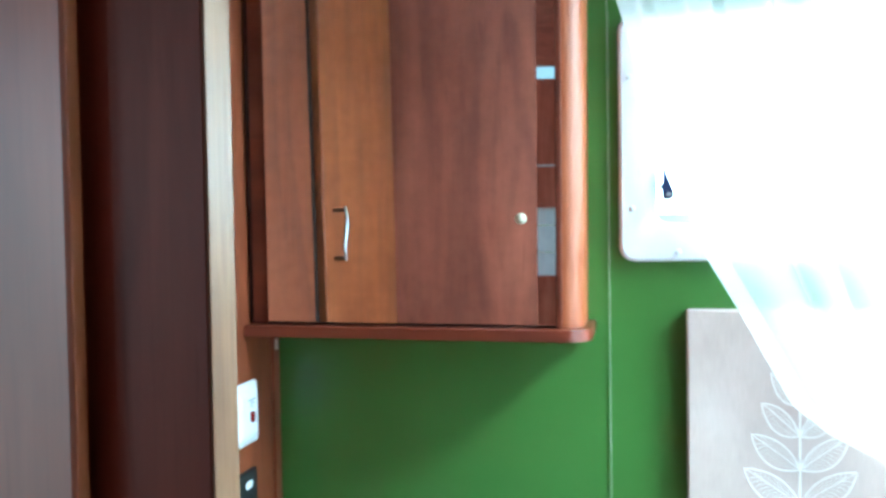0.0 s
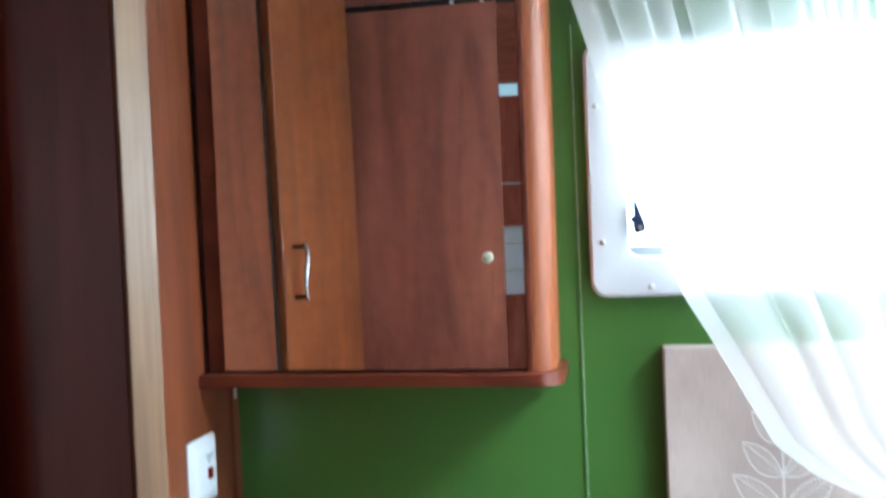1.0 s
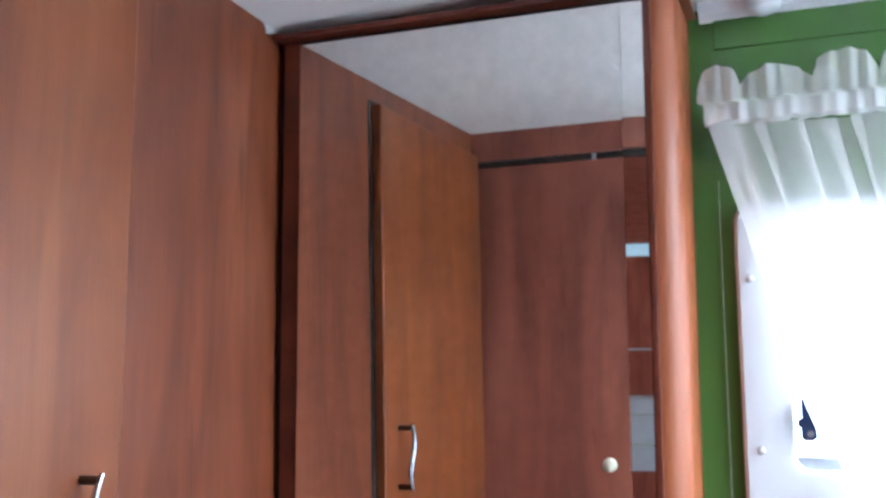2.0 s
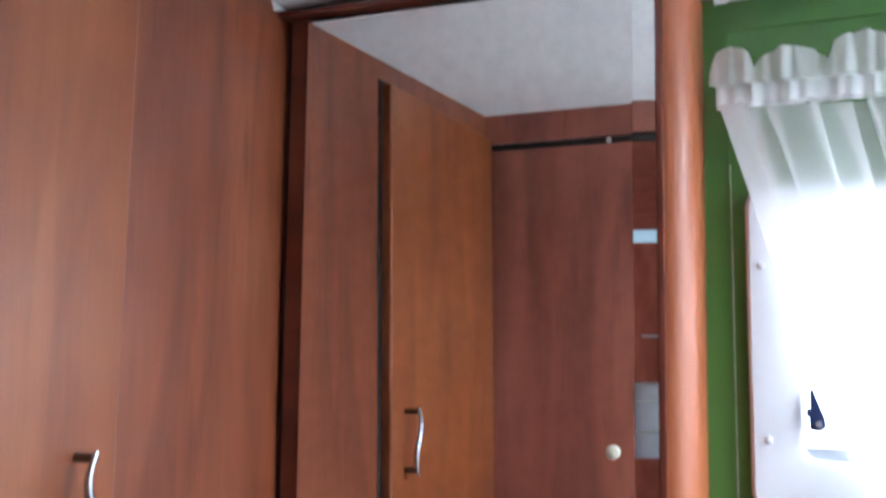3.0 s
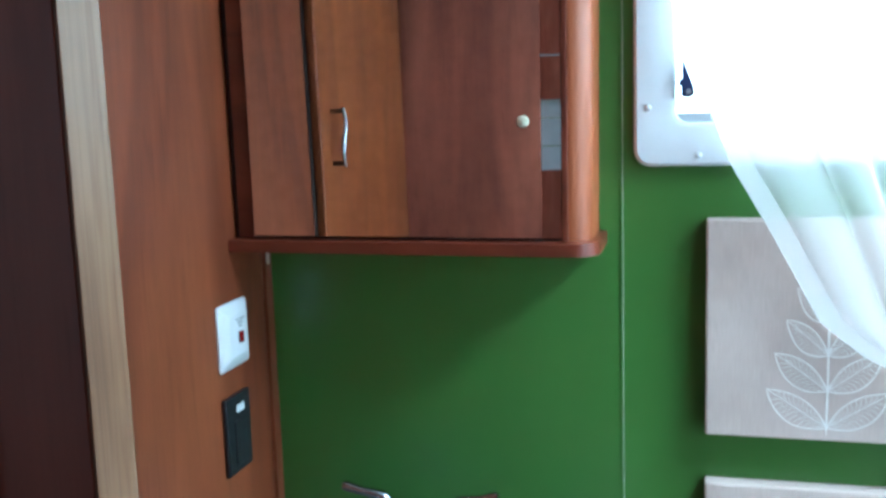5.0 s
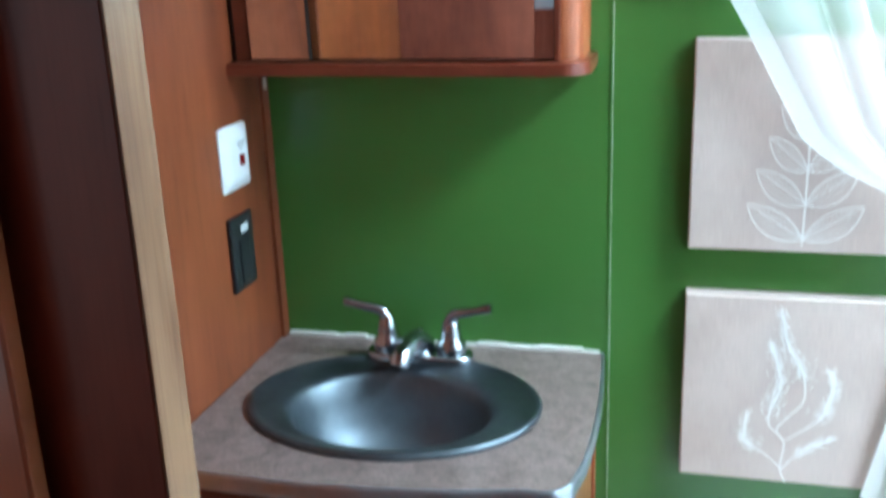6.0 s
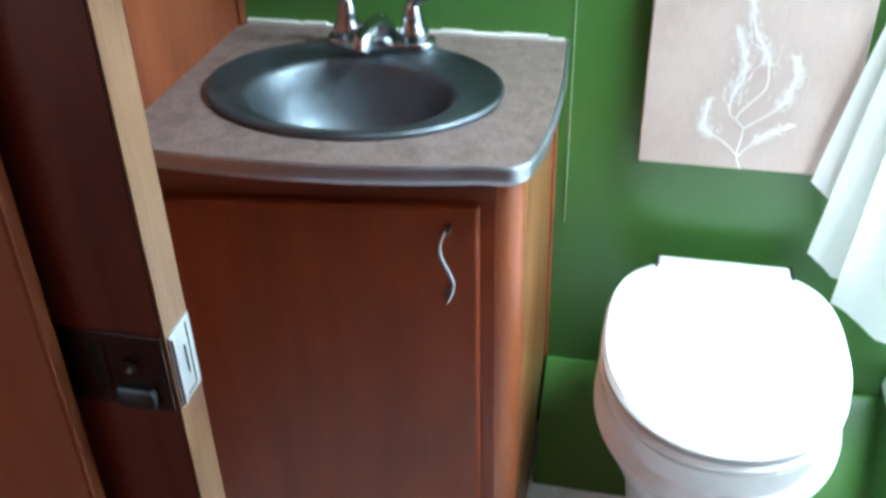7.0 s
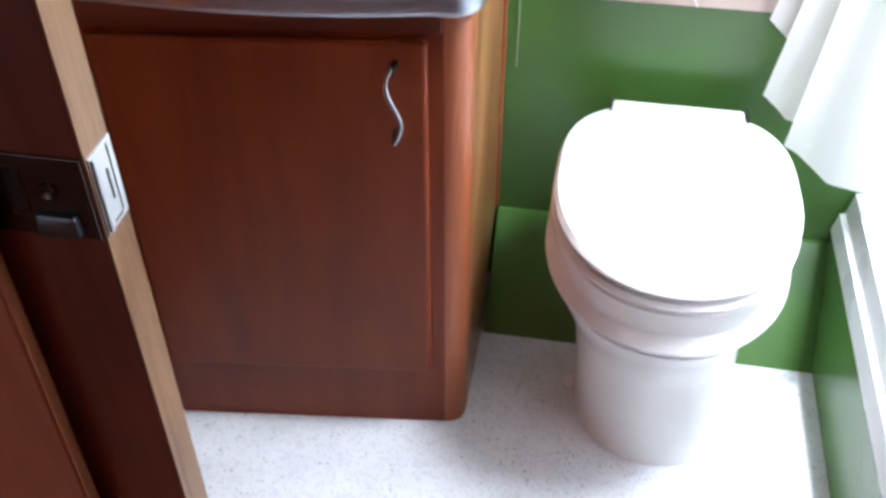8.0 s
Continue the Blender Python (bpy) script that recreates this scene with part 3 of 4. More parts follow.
# ---------- sliding door ----------
def sliding_door():
    edge = -0.200
    d = thing("sliding_door", (-0.4, 0.57, 0.01), "half-open dark cherry sliding door with oak edge", "door")
    part("slab", box(-1.0, edge - 0.0025, DOOR_OUT, DOOR_IN, 0.012, 1.884, 0.001), DOOR_WOOD, d)
    part("edge_band", box(edge - 0.0022, edge, DOOR_OUT - 0.0005, DOOR_IN + 0.0005, 0.012, 1.884, 0.0008), OAK_EDGE, d, "pale oak edge band")
    y = DOOR_OUT
    z0, z1 = 0.857, 0.923
    plate = part("latch_plate", box(-0.288, edge - 0.003, y - 0.0025, y - 0.0008, z0, z1, 0.0008), BRONZE, d, "dark bronze recessed latch plate")
    bm = loft([[(x, yy, z) for x, z in rounded(-0.264 + i, -0.247 - i, z0 + 0.014 + i, z1 - 0.005 - i, 0.008 - i)] for i, yy in ((0.0, y - 0.0026), (0.0012, y - 0.0042), (0.0035, y - 0.0044), (0.0045, y - 0.0027))], cap=False)
    part("finger_slot", bm, BRONZE, plate, smooth=True)
    # Flat dark plate for the shade within the finger slot.
    part("slot_hollow", box(-0.2600, -0.2510, y - 0.0030, y - 0.0026, z0 + 0.021, z1 - 0.012), GAP_SHADE, plate)
    bm = loft([[(x, yy, z) for x, z in rounded(-0.245 + i, -0.214 - i, z0 + 0.002 + i, z0 + 0.022 - i, 0.005 - i)] for i, yy in ((0.0, y - 0.0026), (0.001, y - 0.0075), (0.003, y - 0.0090))])
    part("thumb_slide", bm, STEEL, plate, smooth=True)
    spun("lock_boss", [(0.0065, 0), (0.0064, 0.002), (0.0055, 0.0035), (0.003, 0.002), (0.001, 0.0015)], 20, BRONZE, plate, (-0.231, y - 0.0024, z0 + 0.040), 90)
    for x, z in ((-0.276, z0 + 0.034), (-0.2085, z0 + 0.030)):
        spun("screw", [(0.0032, 0), (0.003, 0.0008), (0.001, 0.0012)], 10, BRONZE, plate, (x, y - 0.0024, z), 90)
    strike = part("strike_plate", box(edge - 0.0006, edge + 0.0016, DOOR_OUT + 0.001, DOOR_IN - 0.001, z0 + 0.002, z1 - 0.001, 0.0006), ZINC, d, "bright zinc edge plate")
    part("strike_lip", box(edge + 0.0015, edge + 0.0042, DOOR_OUT + 0.002, DOOR_OUT + 0.006, z0 + 0.004, z1 - 0.003, 0.0008), ZINC, strike)
    part("strike_slot", box(edge + 0.0016, edge + 0.0021, 0.5705, 0.5725, z0 + 0.022, z0 + 0.046), GAP_SHADE, strike)
    part("strike_seam", box(edge + 0.0016, edge + 0.0020, DOOR_IN - 0.0088, DOOR_IN - 0.0076, z0 + 0.007, z1 - 0.005), GAP_SHADE, strike)
    part("strike_seam", box(edge + 0.0016, edge + 0.0020, DOOR_OUT + 0.012, DOOR_IN - 0.0090, z0 + 0.0058, z0 + 0.0069), GAP_SHADE, strike)
    for x in (-0.235, -0.30):
        part("hanger", box(x - 0.004, x + 0.004, 0.572, 0.587, 1.8845, 1.896, 0.001), ZINC, d)


sliding_door()


# ---------- switch plates ----------
def switch_plate():
    s = thing("switch_plate", (WEST, 1.365, 1.110), "white plastic switch plate with a small dark red rocker", "switch")
    rings = [[(WEST + h, y, z) for y, z in rounded(1.321 + i, 1.409 - i, 1.063 + i, 1.157 - i, r)] for h, i, r in ((0.0005, 0.0, 0.006), (0.003, 0.0, 0.006), (0.0042, 0.001, 0.006), (0.0115, 0.017, 0.004), (0.0120, 0.019, 0.003))]
    part("plate", loft(rings), WHITE_PLASTIC, s, smooth=True)
    part("rocker", box(WEST + 0.0118, WEST + 0.016, 1.363, 1.374, 1.099, 1.115, 0.0015), RED_PLASTIC, s, "dark red rocker")
    for k in range(3):
        part("print_bar", box(WEST + 0.0120, WEST + 0.0124, 1.358 + 0.004 * k, 1.384 - 0.005 * k, 1.131 - 0.005 * k, 1.1335 - 0.005 * k), GREY_PRINT, s, "faint grey print")


def outlet():
    o = thing("power_outlet", (WEST, 1.362, 0.97), "black plastic power outlet with pale print", "outlet")
    part("plate", box(WEST + 0.0005, WEST + 0.008, 1.322, 1.394, 0.914, 1.026, 0.0025), BLACK_PLASTIC, o)
    part("insert", box(WEST + 0.0078, WEST + 0.0105, 1.342, 1.374, 0.925, 0.990, 0.0015), BLACK_PLASTIC, o)
    for k, (a, b) in enumerate(((1.352, 1.358), (1.360, 1.366), (1.368, 1.374))):
        part("print_bar", box(WEST + 0.0080, WEST + 0.0085, a, b, 1.000, 1.011), PALE_PRINT, o, "pale print")


switch_plate()
outlet()


# ---------- vanity ----------
def vanity():
    v = thing("vanity_cabinet", (-0.295, NORTH, 0.0), "reddish cherry vanity cabinet with one door, rounded corner", "cabinet")
    f = 1.118

    def slanted(bm):
        """The front stands out further at the wall end."""
        for p in bm.verts:
            if p.co.y < 1.16:
                p.co.y += (p.co.x + 0.06) * 0.121
        return bm
    part("front_frame", slanted(box(WEST + 0.001, -0.0695, f, f + 0.016, 0.001, 0.757, 0.001)), CABINET_WOOD, v)
    part("body", box(WEST + 0.001, -0.045, f + 0.05, 1.330, 0.001, 0.655), CABINET_WOOD, v)
    part("corner_post", prism([(-0.0692, f + 0.016), (-0.0692, f)] + arc(-0.0690, f + 0.030, 0.030, -90, 0, 10) + [(-0.0390, f + 0.048), (-0.0692, f + 0.048)], 0.001, 0.757), POST_WOOD, v, "rounded cherry corner post", smooth=True)
    bm = bmesh.new()
    side = [(f + 0.0485, 0.001), (1.318, 0.001), (1.328, 0.020), (1.470, 0.165), (1.490, 0.185), (1.490, 0.757), (f + 0.0485, 0.757)]
    ends = [[bm.verts.new((x, y, z)) for y, z in side] for x in (-0.0425, -0.0395)]
    bm.faces.new(ends[0][::-1])
    bm.faces.new(ends[1])
    for i in range(len(side)):
        bm.faces.new((ends[0][i], ends[0][(i + 1) % len(side)], ends[1][(i + 1) % len(side)], ends[1][i]))
    part("side_panel", bm, SIDE_WOOD, v, "lighter wood side panel")
    part("back_batten", box(-0.0393, -0.0345, 1.478, 1.4945, 0.18, 0.757, 0.001), POST_WOOD, v)
    door = part("door", slanted(box(-0.496, -0.088, f - 0.017, f - 0.0025, 0.140, 0.714, 0.005, seg=3)), CABINET_WOOD, v)
    # Dark sheet put in for the shade behind the cabinet door.
    part("door_shadow_gap", slanted(box(-0.490, -0.094, f - 0.0024, f - 0.0003, 0.146, 0.708)), GAP_SHADE, v)
    pull(door, (-0.1245, f - 0.0168 - 0.0078, 0.688), (0, -1, 0), (0, 0, -1), 0.096, 0.0038)
    part("top_rail", slanted(box(WEST + 0.002, -0.072, f - 0.004, f - 0.0005, 0.720, 0.757, 0.001)), TRIM_WOOD, v)


vanity()


def countertop():
    c = thing("countertop", (-0.295, 1.27, 0.7585), "mottled brown laminate countertop with silver-grey metallic edge", "countertop")
    def outline(i):
        pts = [(WEST + 0.001, 1.494), (WEST + 0.001, 1.052 + i)]
        for k in range(1, 13):
            t = k / 12
            pts.append((WEST + 0.001 + 0.468 * t, 1.052 + i - 0.010 * math.sin(math.pi * t) + 0.026 * t ** 3))
        pts += arc(-0.062, 1.118, 0.040 - i, -78, -8, 8)
        for k in range(1, 9):
            t = k / 8
            pts.append((-0.0225 - i + 0.012 * math.sin(math.pi * (0.15 + 0.85 * t)), 1.115 + 0.379 * t))
        return pts
    # the hole for the bowl
    bm = bmesh.new()
    out = [bm.verts.new((x, y, 0.7843)) for x, y in outline(0.005)]
    hole = [bm.verts.new((SX + 0.185 * math.cos(a), SY + 0.125 * math.sin(a), 0.7843)) for a in [2 * math.pi * k / 48 for k in range(48)]]
    edges = [bm.edges.new((r[i], r[(i + 1) % len(r)])) for r in (out, hole) for i in range(len(r))]
    bmesh.ops.triangle_fill(bm, edges=edges, use_beauty=True)
    part("top", bm, COUNTER, c)
    rings = [[(x, y, z) for x, y in outline(i)] for i, z in ((0.005, 0.7842), (0.002, 0.7838), (0.0004, 0.782), (0.0, 0.779), (0.0, 0.766), (0.001, 0.762), (0.004, 0.7585), (0.03, 0.7585))]
    part("rolled_edge", loft(rings, cap=False), EDGE_GREY, c, "satin silver rolled edging", smooth=True)
    random.seed(5)
    x = -0.54
    while x < -0.04:
        w, h = random.uniform(0.012, 0.05), random.uniform(0.001, 0.006)
        part("caulk_bead", box(x, min(x + w, -0.026), 1.487 - random.uniform(0, 0.003), 1.4955, 0.7845, 0.7855 + h, 0.0006, seg=1), CAULK, c, "ragged white caulk")
        x += w


SX, SY = -0.295, 1.268
EDGE_GREY = metal("satin_silver_edging", (0.42, 0.45, 0.50), 0.37)
countertop()


def sink():
    s = thing("sink", (SX, SY, 0.785), "oval pewter-coloured metal sink set in the countertop", "sink")
    n = 64
    def ring(a, b, z, dy=0.0):
        return [(SX + a * math.cos(2 * math.pi * k / n), SY + dy + 1.05 * b * math.sin(2 * math.pi * k / n), z) for k in range(n)]
    rings = [ring(0.208, 0.150, 0.7848), ring(0.2090, 0.1510, 0.790), ring(0.2065, 0.1485, 0.7938), ring(0.2025, 0.1450, 0.7945), ring(0.1975, 0.1405, 0.7922), ring(0.1930, 0.1370, 0.7903), ring(0.172, 0.122, 0.7875, -0.006), ring(0.154, 0.114, 0.7862, -0.010), ring(0.147, 0.109, 0.7835, -0.011),
             ring(0.139, 0.105, 0.776, -0.011), ring(0.132, 0.098, 0.752, -0.011), ring(0.118, 0.086, 0.718, -0.010), ring(0.095, 0.068, 0.690, -0.008), ring(0.060, 0.044, 0.674, -0.006), ring(0.024, 0.024, 0.670, -0.004)]
    part("bowl", loft(rings, cap=False), STEEL, s, smooth=True)
    part("drain", lathe(SX, SY - 0.004, [(0.026, 0.669), (0.026, 0.6715), (0.022, 0.673), (0.017, 0.670), (0.016, 0.667)], 24), NICKEL, s, "drain ring", smooth=True)


sink()


def faucet():
    fx, fy, z = -0.296, 1.418, 0.789
    f = thing("faucet", (fx, fy, z), "brushed nickel two-handle faucet with lever handles", "faucet")
    plate = [(x, y) for x, y in arc(fx + 0.058, fy, 0.026, -90, 90, 8) + arc(fx - 0.058, fy, 0.026, 90, 270, 8)]
    part("base_plate", prism(plate, z, z + 0.014, 0.006), NICKEL, f, smooth=True)
    for s in (-1, 1):
        x = fx + s * 0.050
        post = part("valve_post", lathe(x, fy, [(0.023, z + 0.012), (0.0235, z + 0.024), (0.021, z + 0.031), (0.0165, z + 0.036), (0.0155, z + 0.046), (0.0145, z + 0.052), (0.012, z + 0.064), (0.006, z + 0.072)], 24), NICKEL, f, smooth=True)
        pts = [(x - s * 0.001, fy, z + 0.055), (x + s * 0.002, fy, z + 0.068), (x + s * 0.008, fy - 0.002, z + 0.076), (x + s * 0.018, fy - 0.004, z + 0.0795), (x + s * 0.040, fy - 0.006, z + 0.084), (x + s * 0.060, fy - 0.008, z + 0.090), (x + s * 0.065, fy - 0.0085, z + 0.091)]
        part("lever", tube(pts, [0.011, 0.0105, 0.009, 0.0075, 0.0062, 0.0075, 0.006], 16), NICKEL, post, smooth=True)
    part("spout", tube([(fx, fy + 0.004, z + 0.006), (fx, fy + 0.001, z + 0.022), (fx - 0.001, fy - 0.010, z + 0.031), (fx - 0.003, fy - 0.030, z + 0.035), (fx - 0.006, fy - 0.054, z + 0.034), (fx - 0.009, fy - 0.074, z + 0.028), (fx - 0.010, fy - 0.079, z + 0.020)], [0.026, 0.023, 0.020, 0.0175, 0.0165, 0.0160, 0.0135], 20), NICKEL, f, smooth=True)


faucet()


# ---------- toilet ----------
TX = 0.244


def toilet():
    t = thing("toilet", (TX, 1.25, 0.0), "white plastic travel-trailer toilet with closed lid", "toilet")
    n = 48
    def egg(w, y0, y1, z, back=0.62, dx=0.0):
        """An egg-shaped ring: width w, from y0 (front) to y1, widest nearer the back."""
        cy = y0 + (y1 - y0) * 0.53
        pts = []
        for k in range(n):
            a = 2 * math.pi * k / n
            c, s = math.cos(a), math.sin(a)
            e = 0.80 if s > 0 else 0.92
            x = math.copysign(abs(c) ** e, c) * w / 2
            y = math.copysign(abs(s) ** (back if s > 0 else 0.95), s) * ((y1 - cy) if s > 0 else (cy - y0))
            pts.append((TX + dx + x, cy + y, z))
        return pts
    pedestal = [egg(0.268, 1.086, 1.40, 0.0, dx=0.024), egg(0.266, 1.086, 1.40, 0.012, dx=0.024), egg(0.262, 1.088, 1.40, 0.02, dx=0.022), egg(0.256, 1.082, 1.40, 0.12, dx=0.014), egg(0.262, 1.074, 1.405, 0.20, dx=0.008), egg(0.276, 1.062, 1.41, 0.236, dx=0.004), egg(0.298, 1.042, 1.42, 0.272), egg(0.320, 1.024, 1.435, 0.304), egg(0.330, 1.016, 1.44, 0.322)]
    part("pedestal", loft(pedestal), TOILET_WHITE, t, smooth=True)
    rim = [egg(0.332, 1.021, 1.44, 0.323), egg(0.350, 1.012, 1.445, 0.331), egg(0.357, 1.008, 1.447, 0.340), egg(0.352, 1.012, 1.447, 0.347), egg(0.338, 1.022, 1.447, 0.360), egg(0.339, 1.021, 1.447, 0.380), egg(0.342, 1.018, 1.447, 0.400), egg(0.338, 1.022, 1.445, 0.405)]
    part("rim", loft(rim), TOILET_WHITE, t, smooth=True)
    seat = [egg(0.338, 1.020, 1.44, 0.4065), egg(0.348, 1.014, 1.44, 0.411), egg(0.350, 1.012, 1.44, 0.417), egg(0.344, 1.016, 1.44, 0.4225), egg(0.318, 1.034, 1.43, 0.4235)]
    part("seat", loft(seat), TOILET_WHITE, t, smooth=True)
    lid = [egg(0.312, 1.040, 1.430, 0.4300), egg(0.340, 1.017, 1.441, 0.4310), egg(0.345, 1.013, 1.441, 0.434), egg(0.346, 1.012, 1.442, 0.438), egg(0.336, 1.020, 1.440, 0.446), egg(0.300, 1.044, 1.430, 0.4505), egg(0.18, 1.12, 1.37, 0.452), egg(0.03, 1.22, 1.27, 0.4525)]
    part("lid", loft(lid), TOILET_WHITE, t, smooth=True)
    part("hinge_cover", box(TX - 0.100, TX + 0.104, 1.400, 1.4425, 0.404, 0.4505, 0.006, seg=3), TOILET_WHITE, t, smooth=True)
    for x in (TX - 0.1022, TX + 0.1062):
        # Dark strips stand for the shade in the hinge slits.
        part("hinge_gap", box(x - 0.0016, x + 0.0016, 1.404, 1.4445, 0.420, 0.4515), GAP_SHADE, t)
    part("floor_cap", lathe(TX - 0.115, 1.24, [(0.013, 0), (0.013, 0.01), (0.009, 0.016), (0.002, 0.018)], 14), TOILET_WHITE, t, smooth=True)


toilet()


# ---------- canvases ----------
def ribbon(bm, pts, w, y):
    """A flat drawn stroke on the canvas face."""
    pts = [Vector((p[0], p[1])) for p in pts]
    left, right = [], []
    for i, p in enumerate(pts):
        d = (pts[min(i + 1, len(pts) - 1)] - pts[max(i - 1, 0)])
        d = d.normalized() if d.length > 0 else Vector((0, 1))
        nrm = Vector((-d.y, d.x)) * w / 2 * (0.45 if i in (0, len(pts) - 1) else 1.0)
        left.append(bm.verts.new((p.x + nrm.x, y, p.y + nrm.y)))
        right.append(bm.verts.new((p.x - nrm.x, y, p.y - nrm.y)))
    for i in range(len(pts) - 1):
        bm.faces.new((left[i], right[i], right[i + 1], left[i + 1]))


def bent(a, b, c, n=10):
    a, b, c = Vector(a), Vector(b), Vector(c)
    return [a * (1 - t) ** 2 + b * 2 * t * (1 - t) + c * t * t for t in [k / n for k in range(n + 1)]]


def canvas(z0, label):
    c = thing("canvas_picture", (0.245, NORTH, z0), label, "picture", "canvas pictures on the green wall")
    part("stretched_canvas", box(0.095, 0.395, 1.466, NORTH - 0.001, z0, z0 + 0.294, 0.003), LINEN, c)
    return c


def leafy_picture():
    z0 = 0.966
    c = canvas(z0, "taupe canvas with a white line drawing of paired leaves")
    y = 1.4652
    bm = bmesh.new()
    ribbon(bm, bent((0.2485, z0 + 0.009), (0.2495, z0 + 0.10), (0.2490, z0 + 0.205), 14), 0.0026, y)
    part("stem", bm, CANVAS_LINE, c)
    random.seed(3)
    for v, wide, high in ((0.018, 0.0760, 0.050), (0.068, 0.0660, 0.049), (0.116, 0.0520, 0.046), (0.162, 0.0390, 0.043)):
        for s in (-1, 1):
            bm = bmesh.new()
            base = Vector((0.2490, z0 + v))
            tip = base + Vector((s * wide, high))
            up, low = base + Vector((s * wide * 0.26, high * 0.98)), base + Vector((s * wide * 0.80, -high * 0.22))
            top, bot = bent(base, up, tip, 14), bent(base, low, tip, 14)
            ribbon(bm, top, 0.0018, y)
            ribbon(bm, bot, 0.0018, y)
            mid = bent(base, (base + tip) / 2 + Vector((0, 0.002)), tip, 14)
            ribbon(bm, mid, 0.0012, y - 0.0002)
            for k in range(2, 13):
                ribbon(bm, [mid[max(0, k - 2)], (mid[k - 1] + top[k]) / 2, top[k]], 0.0009, y - 0.0003)
                ribbon(bm, [mid[max(0, k - 2)], (mid[k - 1] + bot[k]) / 2, bot[k]], 0.0009, y - 0.0003)
            part("drawn_leaf", bm, CANVAS_LINE, c)


def feathery_picture():
    z0 = 0.604
    c = canvas(z0, "taupe canvas with a white line drawing of feathery sprigs")
    y = 1.4652
    random.seed(11)
    sprigs = [
        ([(0.250, 0.001), (0.241, 0.025), (0.244, 0.069), (0.222, 0.094), (0.224, 0.125), (0.235, 0.156), (0.229, 0.191), (0.219, 0.218)], 0.5, 0.026),
        ([(0.244, 0.069), (0.233, 0.087), (0.248, 0.110), (0.267, 0.135), (0.267, 0.166), (0.259, 0.191), (0.240, 0.223), (0.231, 0.270)], 0.6, 0.028),
        ([(0.244, 0.069), (0.260, 0.082), (0.285, 0.102), (0.299, 0.125), (0.307, 0.156), (0.302, 0.181)], 0.42, 0.02),
        ([(0.241, 0.025), (0.221, 0.044), (0.203, 0.056), (0.188, 0.069), (0.190, 0.107)], 0.45, 0.018),
        ([(0.243, 0.022), (0.259, 0.044), (0.281, 0.062), (0.305, 0.076)], 0.4, 0.015)]
    for pts, start, spread in sprigs:
        bm = bmesh.new()
        dense = []
        for i in range(len(pts) - 1):
            a, b = Vector(pts[i]), Vector(pts[i + 1])
            pa, pb = Vector(pts[max(0, i - 1)]), Vector(pts[min(len(pts) - 1, i + 2)])
            for k in range(6):
                t = k / 6
                dense.append(0.5 * ((2 * a) + (b - pa) * t + (2 * pa - 5 * a + 4 * b - pb) * t * t + (3 * a - pa - 3 * b + pb) * t ** 3))
        dense.append(Vector(pts[-1]))
        line = [p + Vector((0, z0)) for p in dense]
        ribbon(bm, line, 0.0022, y)
        for j in range(int(len(line) * start), len(line)):
            f = 1 - 0.6 * (j / len(line) - start) / (1 - start)
            for _ in range(10):
                p = line[j] + Vector((random.gauss(0, 1), random.gauss(0, 1))) * spread * 0.28 * f
                d = line[min(j + 1, len(line) - 1)] - line[max(j - 2, 0)]
                a = random.gauss(math.atan2(d.y, d.x), 0.5)
                l = random.uniform(0.006, 0.014)
                q = p + Vector((math.cos(a), math.sin(a))) * l
                ribbon(bm, [p, (p + q) / 2 + Vector((random.uniform(-1, 1), 0)) * 0.0008, q], 0.0009, y - 0.0002 - 0.00002 * random.random())
        part("drawn_sprig", bm, CANVAS_LINE, c)


leafy_picture()
feathery_picture()

# ---------- curtain ----------
LEFT_EDGE = [(-0.020, 1.772), (0.007, 1.680), (0.036, 1.575), (0.070, 1.476), (0.100, 1.395), (0.124, 1.333), (0.168, 1.257), (0.235, 1.132), (0.285, 1.092), (0.338, 1.066), (0.400, 1.035), (0.452, 1.000)]


def along(points, t):
    """A place on a broken line by the share of its length."""
    lens = [math.dist(a, b) for a, b in zip(points, points[1:])]
    left = t * sum(lens)
    for a, b, l in zip(points, points[1:], lens):
        if left <= l or (a, b) == (points[-2], points[-1]):
            k = min(1.0, left / l)
            return a[0] + (b[0] - a[0]) * k, a[1] + (b[1] - a[1]) * k
        left -= l


def sheet(grid):
    bm = bmesh.new()
    vs = [[bm.verts.new(p) for p in row] for row in grid]
    for a, b in zip(vs, vs[1:]):
        for k in range(len(a) - 1):
            bm.faces.new((a[k], a[k + 1], b[k + 1], b[k]))
    return bm


